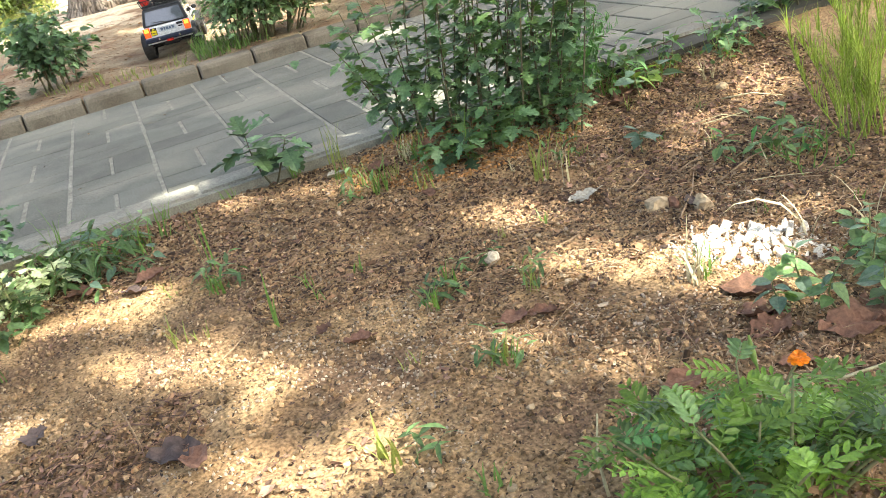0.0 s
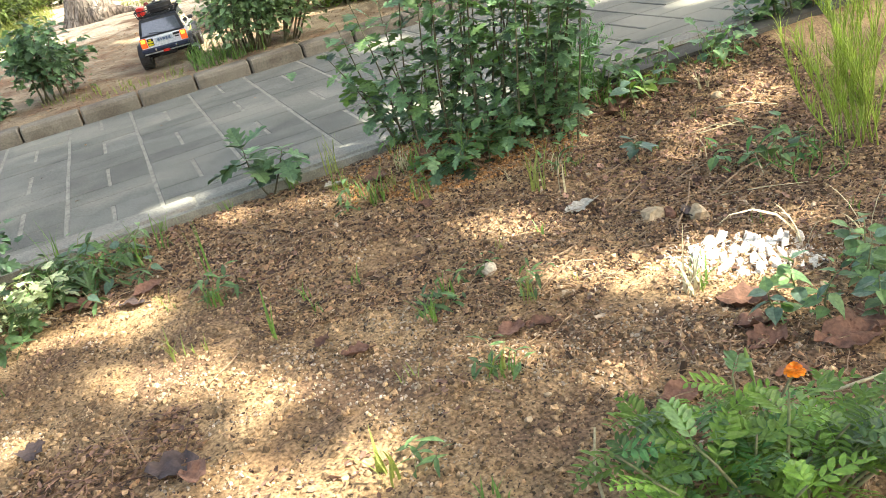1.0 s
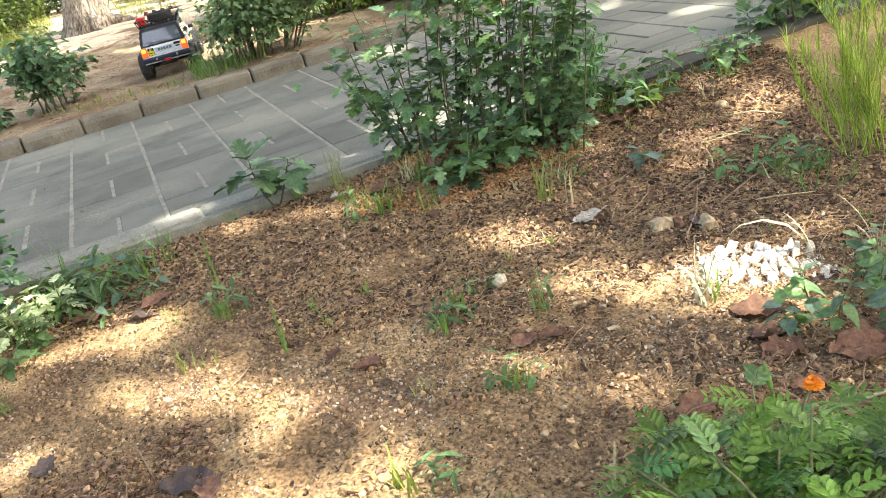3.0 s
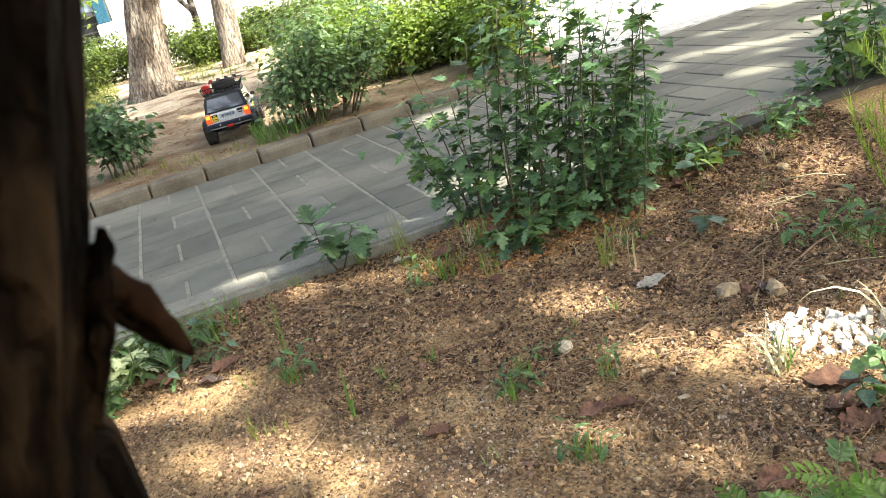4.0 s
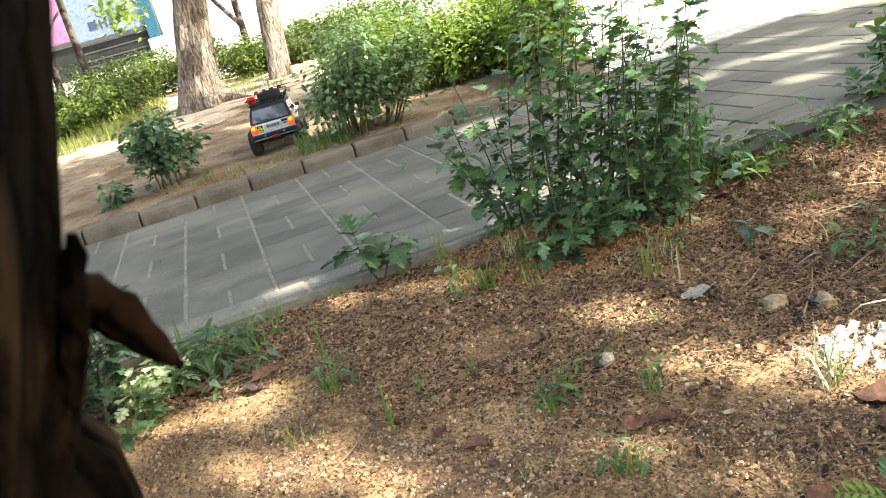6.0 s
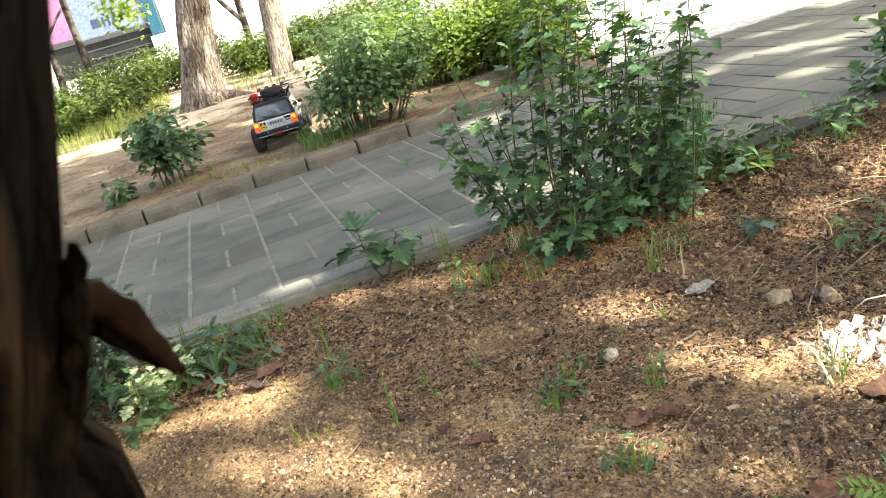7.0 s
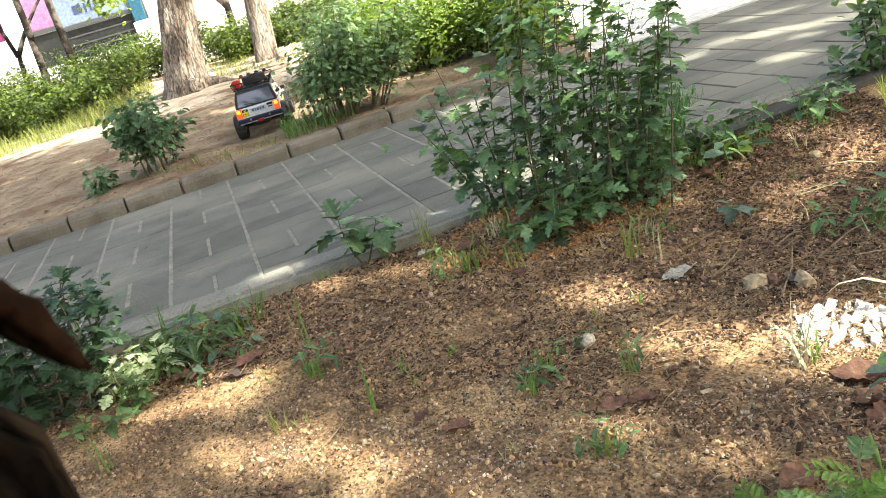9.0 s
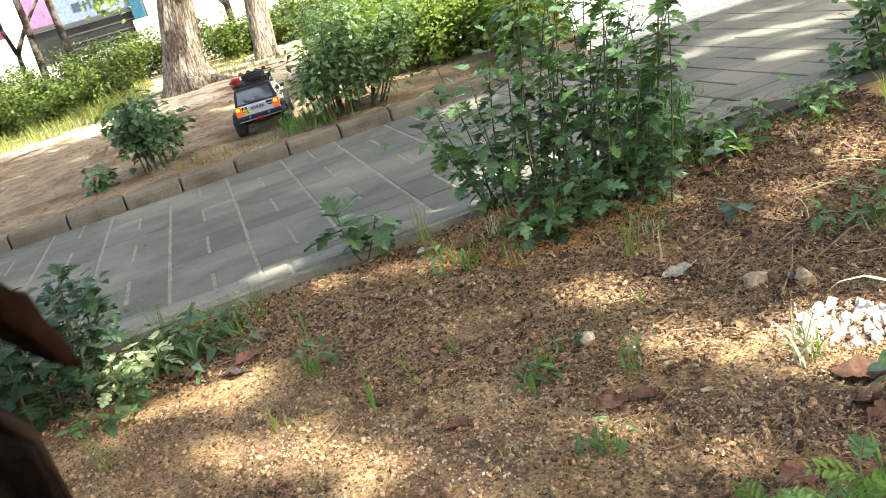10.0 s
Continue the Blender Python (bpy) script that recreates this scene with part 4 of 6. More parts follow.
# ---- trees ----
def trunk_mesh(axis, radii, sides, ridge, seed, ridges=18):
    """A leaning trunk with furrowed bark. radii: (way up, radius)."""
    b = Build()
    axis = [Vector(p) for p in axis]
    n = len(axis)
    for i, p in enumerate(axis):
        t = i / (n - 1)
        r = np.interp(t, [q[0] for q in radii], [q[1] for q in radii])
        for k in range(sides):
            w = 2 * math.pi * k / sides
            c = noise.noise((math.cos(w) * 3 + seed, math.sin(w) * 3, p.z * 1.2))
            d = noise.noise((math.cos(w) * ridges * 0.5, math.sin(w) * ridges * 0.5 + seed, p.z * 2.6))
            rr = r * (1 + 0.10 * c) + ridge * (abs(d) * 2 - 0.5)
            b.v.append((p.x + rr * math.cos(w), p.y + rr * math.sin(w), p.z))
    for i in range(n - 1):
        for k in range(sides):
            j = (k + 1) % sides
            b.f.append((i * sides + k, i * sides + j, (i + 1) * sides + j, (i + 1) * sides + k))
    b.mi = [0] * len(b.f)
    return b


SHADE = SUN / SUN.z
# openings cut into the unseen crowns to place sun patches: centre on the ground and the half axes, the first running
# towards +x -y
GAPS = [(-0.082, 1.362, 0.062, 0.048), (-0.232, 1.398, 0.042, 0.026), (-0.060, 1.110, 0.125, 0.034), (0.060, 0.942, 0.045, 0.030), (0.108, 0.737, 0.046, 0.040), (-0.272, 1.070, 0.036, 0.040), (0.016, 0.766, 0.075, 0.030),
        (0.560, 1.225, 0.095, 0.042), (0.560, 0.960, 0.085, 0.036), (0.598, 0.990, 0.045, 0.018), (0.654, 0.920, 0.036, 0.030), (0.735, 0.885, 0.075, 0.070), (0.770, 0.830, 0.035, 0.035), (0.139, 1.715, 0.036, 0.022), (1.269, 1.410, 0.070, 0.055), (1.243, 1.588, 0.040, 0.024),
        (0.363, 0.842, 0.048, 0.018), (0.18, 0.85, 0.035, 0.010), (0.44, 0.70, 0.045, 0.010), (0.936, 0.910, 0.022, 0.028), (0.335, 1.580, 0.042, 0.020), (0.005, 1.868, 0.036, 0.016), (0.048, 1.862, 0.032, 0.014), (-0.315, 1.565, 0.055, 0.048), (0.69, 0.755, 0.05, 0.04),
        (1.765, 2.665, 0.085, 0.040), (1.900, 2.520, 0.120, 0.045), (2.040, 2.380, 0.085, 0.045), (1.640, 2.150, 0.075, 0.038), (1.570, 2.600, 0.060, 0.028), (2.100, 2.900, 0.110, 0.040), (1.840, 2.330, 0.050, 0.024), (2.300, 2.550, 0.110, 0.040), (0.90, 3.05, 0.09, 0.10), (0.71, 1.95, 0.19, 0.100), (0.50, 1.79, 0.050, 0.030), (0.65, 1.74, 0.050, 0.030), (0.38, 1.86, 0.055, 0.032), (0.82, 1.80, 0.055, 0.032), (0.58, 1.70, 0.035, 0.022),
        (-1.05, 6.05, 0.60, 0.26), (-0.45, 5.95, 0.16, 0.08), (-0.06, 6.52, 0.10, 0.085), (-0.17, 6.70, 0.05, 0.06), (0.42, 7.16, 0.16, 0.06), (0.15, 4.9, 0.12, 0.08), (0.98, 1.28, 0.035, 0.022), (0.86, 1.47, 0.040, 0.020), (1.12, 1.36, 0.030, 0.022), (1.02, 1.58, 0.030, 0.022)]


def lit(x, y, grow=0.004):
    wob = 0.35 * noise.noise((x * 9, y * 9, 4.0))
    return any(((0.72 * (x - a) - 0.69 * (y - b)) / (c + grow)) ** 2 + ((0.69 * (x - a) + 0.72 * (y - b)) / (d + grow)) ** 2 < 1.1 + wob for a, b, c, d in GAPS)


def crown(limit, n, seed, z0, z1, open_share, size=0.15):
    """Leaves of an unseen crown, set out by the shade wanted; limit: the stretch of ground that it shades."""
    rng = random.Random(seed)
    x0, x1, y0, y1 = limit
    b = Build()
    for k in range(n):
        x, y, z = rng.uniform(x0, x1), rng.uniform(y0, y1), rng.uniform(z0, z1)
        clump = noise.noise((x * 1.3, y * 1.3, seed))
        if lit(x, y) or rng.random() < open_share(x, y) + (0.3 * max(0, -clump) if y > 3.4 else 0):
            continue
        s = size * rng.uniform(0.7, 1.15)
        if lit(x, y, 0.004 + 0.28 * s):
            # leaves beside an opening are shrunk to keep its sun patch clear
            s *= 0.4
            if lit(x, y, 0.004 + 0.28 * s):
                continue
        p = Vector((x, y, 0)) + SHADE * z
        m = leaf_pose(p, rng.uniform(0, 6.28), rng.uniform(-0.5, 0.5), rng.uniform(-0.5, 0.5), s)
        b.add([(0, -0.5, 0), (0.32, -0.1, 0.05), (0.28, 0.25, 0.04), (0, 0.5, 0), (-0.28, 0.25, 0.04), (-0.32, -0.1, 0.05)], [(0, 1, 2, 3), (0, 3, 4, 5)], m)
    return b


def limbs(tree, start, targets, r0, material, seed):
    rng = random.Random(seed)
    for tg in targets:
        pts = bent_stem(rng, start, tg, 7, 0.12)
        part("limb", Build().tube(pts, [r0 * (1 - 0.12 * i) for i in range(7)], 7), material, tree, smooth=True)


# the tree right beside the camera, its backlit darkness put into the bark colour
TB = Vector((-0.2838, 0.130, 0.0))
gz = ground_z(TB.x, TB.y)
near_tree = thing("tree", "leaning tree with broken branch stub, backlit shade in its bark colour", "tree", pose(TB.x, TB.y, gz), "trees")
part("trunk", trunk_mesh([(0.3426 * z, 0, z) for z in np.linspace(-0.03, 4.6, 110)], [(0, 0.085), (0.06, 0.062), (0.11, 0.056), (0.3, 0.056), (1, 0.045)], 40, 0.004, 3.0, 14), M_BACKLITBARK, near_tree, smooth=True)
o = -Vector((TB.x, TB.y, gz))


def splint(pts, radii, seed, sides=7):
    """A broken piece of wood with an uneven, fibrous surface."""
    rng = random.Random(seed)
    fine_pts, fine_r = [], []
    pts = [Vector(p) + o for p in pts]
    for k in range(19):
        u = k / 18
        fine_pts.append(along(pts, u))
        q = u * (len(radii) - 1)
        i = min(int(q), len(radii) - 2)
        fine_r.append((radii[i] + (radii[i + 1] - radii[i]) * (q - i)) * rng.uniform(0.86, 1.14))
    b = Build().tube(fine_pts, fine_r, sides)
    b.v = [(x + 0.0007 * noise.noise((x * 700, y * 700, z * 150)), y + 0.0007 * noise.noise((x * 700, y * 700, z * 150 + 9)), z + 0.0006 * noise.noise((x * 500, y * 500, z * 500))) for x, y, z in b.v]
    return b


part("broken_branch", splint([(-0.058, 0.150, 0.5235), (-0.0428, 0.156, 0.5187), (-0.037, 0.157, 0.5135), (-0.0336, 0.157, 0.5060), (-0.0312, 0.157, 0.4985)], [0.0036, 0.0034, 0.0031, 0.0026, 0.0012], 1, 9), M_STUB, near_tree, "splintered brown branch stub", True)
# darker lower piece paints the shaded underside of the stub
part("splinter", splint([(-0.052, 0.156, 0.5165), (-0.0427, 0.160, 0.5120), (-0.037, 0.160, 0.5040), (-0.0308, 0.160, 0.4968)], [0.0024, 0.0022, 0.0018, 0.0008], 2), M_BACKLITBARK, near_tree)
part("splinter", splint([(-0.0355, 0.136, 0.5300), (-0.0362, 0.136, 0.5270), (-0.0383, 0.136, 0.5210), (-0.0425, 0.137, 0.5110), (-0.050, 0.140, 0.4985), (-0.062, 0.150, 0.4800)], [0.0009, 0.0019, 0.0022, 0.0022, 0.0026, 0.0040], 3), M_BACKLITBARK, near_tree)
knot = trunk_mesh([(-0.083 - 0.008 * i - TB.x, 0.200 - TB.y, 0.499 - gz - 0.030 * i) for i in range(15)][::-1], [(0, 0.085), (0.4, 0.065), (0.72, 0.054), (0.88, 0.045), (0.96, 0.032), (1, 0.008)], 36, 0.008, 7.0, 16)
part("side_trunk", knot, M_BACKLITBARK, near_tree, "rough stump beside the trunk, shade in its dark colour", True)
limbs(near_tree, (0.3426 * 4.2, 0, 4.2), [(2.4, -2.4, 5.3), (0.6, -3.4, 5.4), (3.0, -1.4, 5.6), (0.2, -2.0, 5.2), (1.6, -4.2, 5.7)], 0.04, M_BACKLITBARK, 71)


def shade_near(x, y):
    return smooth_step(2.55, 2.85, x + 0.45 * (y - 2.4)) + 0.10 * smooth_step(3.5, 3.9, y) + (0.97 * smooth_step(3.86, 3.98, y) if x > 0.8 else 0) + (0.95 * smooth_step(3.54, 3.66, y) if 0.22 < x <= 0.8 else 0)


def shade_wide(x, y):
    inner = -1.9 < x < 3.0 and -0.2 < y < 4.4
    rim = 1 - smooth_step(0.72, 1.0, math.hypot((x + 0.9) / 4.3, (y - 0.6) / 4.6) + 0.30 * noise.noise((x * 0.8, y * 0.8, 7.0)))
    return 1.0 if inner else min(1.0, shade_near(x, y) + 1 - rim + 0.12)


# unseen outer leaves, added to carry the shade past the main crown
cr = part("outer_crown", crown((-5.8, 3.4, -4.6, 4.6), 23000, 78, 5.0, 6.2, shade_wide, 0.21), M_CANOPY, near_tree, smooth=True)
cr.matrix_basis = Matrix.Translation(-Vector((TB.x, TB.y, gz)))
tagged(cr, kind="stuff")
cr = part("crown", crown((-2.2, 3.4, -0.5, 4.6), 22500, 72, 5.0, 6.2, shade_near, 0.17), M_CANOPY, near_tree, smooth=True)
cr.matrix_basis = Matrix.Translation(-Vector((TB.x, TB.y, gz)))
tagged(cr, kind="stuff")

# the stout tree beyond the paving
bz = ground_z(-0.05, 6.42)
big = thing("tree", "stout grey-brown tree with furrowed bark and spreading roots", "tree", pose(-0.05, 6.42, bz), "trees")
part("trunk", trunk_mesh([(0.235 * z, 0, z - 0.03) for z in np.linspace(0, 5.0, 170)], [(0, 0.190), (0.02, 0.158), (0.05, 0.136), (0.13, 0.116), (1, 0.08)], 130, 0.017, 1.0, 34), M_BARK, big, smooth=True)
for i, (a, ln) in enumerate(((-0.35, 0.42), (-1.2, 0.27), (0.4, 0.3))):
    c, s = math.cos(a), math.sin(a)
    part("root", Build().tube([(0.10 * c, 0.10 * s, 0.10), (0.19 * c, 0.19 * s, 0.035), (0.7 * ln * c, 0.7 * ln * s, 0.012), (ln * c, ln * s, -0.015)], [0.055, 0.042, 0.028, 0.008], 8), M_BARK, big, smooth=True)
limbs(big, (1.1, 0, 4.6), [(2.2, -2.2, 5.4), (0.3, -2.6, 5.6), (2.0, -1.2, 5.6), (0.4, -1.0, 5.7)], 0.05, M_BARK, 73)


def shade_far(x, y):
    return 0.10 + 0.45 * smooth_step(6.4, 6.9, y) + 0.40 * smooth_step(7.0, 7.2, y) + (0.9 if x > 0.62 else 0)


cr = part("crown", crown((-2.6, 2.2, 4.4, 7.6), 6500, 74, 5.0, 6.0, shade_far, 0.17), M_CANOPY, big, smooth=True)
cr.matrix_basis = Matrix.Translation((0.05, -6.42, -bz))
tagged(cr, kind="stuff")

# the slimmer tree behind it
sz = ground_z(0.62, 7.05)
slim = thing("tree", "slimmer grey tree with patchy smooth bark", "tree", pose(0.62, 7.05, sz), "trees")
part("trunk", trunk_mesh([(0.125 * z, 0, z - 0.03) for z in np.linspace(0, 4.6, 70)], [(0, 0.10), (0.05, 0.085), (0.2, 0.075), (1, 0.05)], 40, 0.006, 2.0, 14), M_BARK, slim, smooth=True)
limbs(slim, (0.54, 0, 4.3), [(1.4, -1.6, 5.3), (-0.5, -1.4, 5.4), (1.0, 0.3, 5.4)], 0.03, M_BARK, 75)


def thin_tree(x, y, label, lean, r, h, branches, seed):
    rng = random.Random(seed)
    z = ground_z(x, y)
    t = thing("thin_tree", label, "tree", pose(x, y, z), "thin street trees")
    part("trunk", Build().tube([(lean * q * h / 6 + rng.gauss(0, 0.012), 0, q * h / 6 - 0.03) for q in range(7)], [r * (1 - 0.08 * q) for q in range(7)], 8), M_THINBARK, t, smooth=True)
    for p0, p1, rr in branches:
        part("branch", Build().tube(bent_stem(rng, p0, p1, 5, 0.04), [rr, rr * 0.85, rr * 0.7, rr * 0.55, rr * 0.3], 6), M_THINBARK, t, smooth=True)
    return t


a = thin_tree(-0.90, 8.5, "thin dark street tree with low hanging leafy branch", 0.01, 0.037, 2.6, [((0, 0, 1.6), (0.45, -0.6, 1.05), 0.012), ((0, 0, 1.7), (-0.5, 0.1, 2.4), 0.02)], 81)
rng = random.Random(82)
hb = Build()
for k in range(170):
    p = Vector((rng.gauss(0.48, 0.10), -0.65 + rng.gauss(0, 0.08), rng.gauss(0.80, 0.10)))
    joined_leaves(hb, rng, OVATE, p, rng.uniform(0, 6.28), rng.uniform(-0.9, 0.2), rng.uniform(-0.5, 0.5), rng.uniform(0.05, 0.085))
tagged(part("hanging_leaves", hb, M_LEAFY_J, a, "bright green hanging leaves", True), kind="stuff")
thin_tree(-1.235, 9.0, "thin dark street tree", 0.01, 0.038, 2.6, [((0, 0, 1.5), (0.4, 0.1, 2.3), 0.02)], 83)
thin_tree(-1.46, 9.05, "thin forked street tree", 0.12, 0.035, 0.6, [((0.06, 0, 0.53), (0.52, 0, 1.05), 0.028), ((0.06, 0, 0.53), (-0.15, 0, 1.3), 0.022)], 84)
b_ = thin_tree(0.70, 11.0, "thin street tree with a wooden prop", 0.0, 0.045, 2.6, [((0, 0, 0.9), (-0.4, 0, 1.5), 0.02)], 85)
part("prop", Build().tube([(-0.30, -0.05, 0.95), (-0.16, -0.05, 0.72), (0.01, -0.04, 0.45)], [0.02, 0.026, 0.03], 7), M_THINBARK, b_, "slanting dark wooden prop", True)

# ---- the shop front across the street ----
shop = thing("shop", "white shop front with blue-grey sign and pink panel", "building", pose(0, 14, 0.245))
part("wall", Build().box(-14, 0.10, 0, -2.16, 0.4, 4.2).box(-0.24, 0.10, 0, 14, 0.4, 4.2).box(-2.16, 0.10, 1.6, -0.24, 0.4, 4.2), M_WALLW, shop)
part("pillar", Build().box(-2.20, -0.06, 0, -1.88, 0.10, 4.2, 0.01), M_WALLW, shop, "white square pillar")
part("pink_panel", Build().box(-1.87, 0.02, 0.86, -1.50, 0.06, 1.55, 0.005), M_PINK, shop, "pink poster panel")
part("panel_rail", Build().box(-1.87, 0.0, 0.80, -1.50, 0.05, 0.855, 0.005), M_DARKFRAME, shop)
sign = part("sign", Build().box(-1.48, 0.02, 0.80, -0.46, 0.06, 1.58, 0.005), M_SIGN, shop, "blue-grey sign panel with dark marks")
ink = Build()
ink.box(-1.22, 0.010, 0.93, -1.10, 0.017, 1.05)
for k, w in enumerate((0.03, 0.03, 0.035)):
    ink.box(-1.06 + 0.075 * k, 0.010, 0.92, -1.06 + 0.075 * k + w, 0.017, 1.05)
part("side_sign", Build().box(-2.75, 0.02, 0.85, -2.22, 0.06, 1.25, 0.005), M_DARKSIGN, shop, "dark magenta sign panel")
part("sign_mark", ink, M_INK, sign)
part("window_frame", Build().box(-1.50, 0.0, 0.74, -0.44, 0.07, 0.796, 0.006), M_DARKFRAME, shop)
part("window", Build().box(-1.50, 0.06, 0.35, -0.44, 0.08, 0.735), M_SHOPGLASS, shop, "dim shop window")
for z in (0.42, 0.50, 0.62):
    part("window_bar", Build().box(-1.50, 0.045, z, -0.44, 0.058, z + 0.022, 0.003), M_DARKFRAME, shop)
part("window", Build().box(-1.87, 0.06, 0.30, -1.52, 0.08, 0.79), M_SHOPGLASS, shop, "dim shop window")
part("plinth", Build().box(-1.88, -0.02, 0, -0.44, 0.10, 0.32, 0.01), M_WALLW, shop)
part("teal_column", Build().box(-0.45, -0.05, 0.60, -0.27, 0.10, 3.0, 0.01), M_TEAL, shop, "teal panel column")
part("column_base", Build().box(-0.48, -0.08, 0.0, -0.23, 0.10, 0.595, 0.01), M_WALLW, shop, "white column base")


# ---- the model car ----
def model_car(m):
    car = thing("model_car", "white and black radio-controlled off-road model car with roof rack", "toy car", m)
    # lower shell with wheel arches cut into the outline
    side = [(-0.222, 0.098), (-0.205, 0.088)]
    for c in (-0.152, 0.152):
        side += [(c + 0.070 * math.cos(a), 0.064 + 0.062 * math.sin(a)) for a in np.linspace(math.pi * 0.93, math.pi * 0.07, 9)]
    side += [(0.215, 0.088), (0.226, 0.105), (0.226, 0.140), (0.215, 0.150), (0.085, 0.158), (-0.205, 0.160), (-0.222, 0.150)]
    part("body", Build().prism(side, -0.096, 0.096), M_WHITE, car, "white painted lower shell")
    part("stripe", Build().box(-0.0975, -0.075, 0.118, -0.0962, 0.075, 0.124).box(0.0962, -0.075, 0.118, 0.0975, 0.075, 0.124), M_YELLOW, car, "yellow side stripe")
    cab = Build()
    lo, hi = [(-0.093, -0.212), (0.093, -0.212), (0.093, 0.080), (-0.093, 0.080)], [(-0.079, -0.178), (0.079, -0.178), (0.079, 0.030), (-0.079, 0.030)]
    v = [(x, y, 0.158) for x, y in lo] + [(x, y, 0.232) for x, y in hi] + [(x * 0.94, y * 0.97, 0.238) for x, y in hi]
    cab.add(v, [(3, 2, 1, 0)] + [(i, (i + 1) % 4, 4 + (i + 1) % 4, 4 + i) for i in range(4)] + [(4 + i, 4 + (i + 1) % 4, 8 + (i + 1) % 4, 8 + i) for i in range(4)] + [(8, 9, 10, 11)])
    part("cabin", cab, M_BLACK, car, "black cabin with pillars")

    def pane(name, corners, off, label=""):
        c = [Vector(p) for p in corners]
        nrm = (c[1] - c[0]).cross(c[3] - c[0]).normalized() * off
        b = Build().add([p - nrm * 0.2 for p in c] + [p + nrm for p in c], [(3, 2, 1, 0), (4, 5, 6, 7), (0, 1, 5, 4), (1, 2, 6, 5), (2, 3, 7, 6), (3, 0, 4, 7)])
        return part(name, b, M_GLASS, car, label)

    pane("rear_window", [(-0.081, -0.2095, 0.165), (0.081, -0.2095, 0.165), (0.070, -0.1815, 0.225), (-0.070, -0.1815, 0.225)], 0.0015, "dark rear window with sky reflection in its tone")
    pane("windscreen", [(0.083, 0.077, 0.165), (-0.083, 0.077, 0.165), (-0.070, 0.036, 0.225), (0.070, 0.036, 0.225)], 0.0015)
    for s in (-1, 1):
        for y0, y1, t0, t1 in ((-0.195, -0.125, -0.170, -0.122), (-0.115, -0.035, -0.112, -0.038), (-0.025, 0.062, -0.028, 0.022)):
            c = [(s * 0.0925, y0, 0.166), (s * 0.0925, y1, 0.166), (s * 0.0808, t1, 0.224), (s * 0.0808, t0, 0.224)]
            pane("side_window", c if s > 0 else c[::-1], 0.0015)
        part("pillar_trim", Build().add([(s * 0.0945, -0.123, 0.16), (s * 0.0945, -0.117, 0.16), (s * 0.082, -0.114, 0.226), (s * 0.082, -0.119, 0.226), (s * 0.090, -0.123, 0.16), (s * 0.090, -0.117, 0.16), (s * 0.078, -0.114, 0.226), (s * 0.078, -0.119, 0.226)],
                                        [(0, 1, 2, 3), (7, 6, 5, 4), (0, 4, 5, 1), (1, 5, 6, 2), (2, 6, 7, 3), (3, 7, 4, 0)]), M_WHITE, car)
        lamp = part("tail_light", Build().box(s * 0.083 - 0.013, -0.2285, 0.112, s * 0.083 + 0.013, -0.218, 0.157, 0.002), M_REDLENS, car, "red and amber tail light")
        part("amber_lens", Build().box(s * 0.083 - 0.009, -0.2300, 0.136, s * 0.083 + 0.008, -0.2275, 0.154, 0.001), M_AMBER, lamp)
        part("mirror", Build().box(s * 0.097, 0.062, 0.160, s * 0.118, 0.074, 0.178, 0.003), M_BLACK, car)
        part("sill_bar", Build().tube([(s * 0.103, -0.085, 0.082), (s * 0.106, -0.07, 0.078), (s * 0.106, 0.07, 0.078), (s * 0.103, 0.085, 0.082)], 0.005, 7), M_BLACK, car, smooth=True)
        for c in (-0.152, 0.152):
            arch = [(c + 0.076 * math.cos(a), 0.064 + 0.069 * math.sin(a)) for a in np.linspace(math.pi * 0.95, math.pi * 0.05, 11)] + [(c + 0.066 * math.cos(a), 0.064 + 0.060 * math.sin(a)) for a in np.linspace(math.pi * 0.05, math.pi * 0.95, 11)]
            part("fender_flare", Build().prism(arch, s * 0.094, s * 0.113), M_BLACK, car)
        for hy in (-0.06, 0.028):
            part("door_handle", Build().box(s * 0.096, hy - 0.009, 0.143, s * 0.100, hy + 0.009, 0.148, 0.001), M_BLACK, car)
        part("sticker", Build().box(s * 0.0962, -0.03, 0.128, s * 0.0972, 0.05, 0.142), M_BLACK, car)
    part("rear_bumper", Build().box(-0.100, -0.238, 0.086, 0.100, -0.215, 0.108, 0.005), M_NAVY, car, "dark blue rear bumper")
    part("front_bumper", Build().box(-0.100, 0.222, 0.084, 0.100, 0.246, 0.108, 0.005), M_BLACK, car)
    part("tow_hook", Build().box(-0.014, -0.246, 0.078, 0.014, -0.232, 0.090, 0.002), M_RED, car, "red tow hook")
    for x0 in (-0.045, 0.040):
        part("shackle", Build().box(x0, -0.243, 0.092, x0 + 0.008, -0.236, 0.103, 0.002), M_CHROME, car)
    part("chassis", Build().box(-0.035, -0.205, 0.055, 0.035, 0.205, 0.088, 0.006), M_BLACK, car)
    plate = part("number_plate", Build().box(-0.034, -0.2245, 0.126, 0.036, -0.2215, 0.150, 0.001), M_PLATE, car, "grey plate with unreadable marks")
    bars = Build()
    for k, (w, x0) in enumerate(((0.010, -0.026), (0.006, -0.013), (0.010, -0.004), (0.008, 0.009), (0.009, 0.020))):
        bars.box(x0, -0.2252, 0.132, x0 + w, -0.2247, 0.144)
    part("plate_mark", bars, M_PLATEBAR, plate)
    st = part("sticker", Build().box(-0.068, -0.2240, 0.116, -0.043, -0.2218, 0.151), M_BLACK, car, "black and yellow sticker")
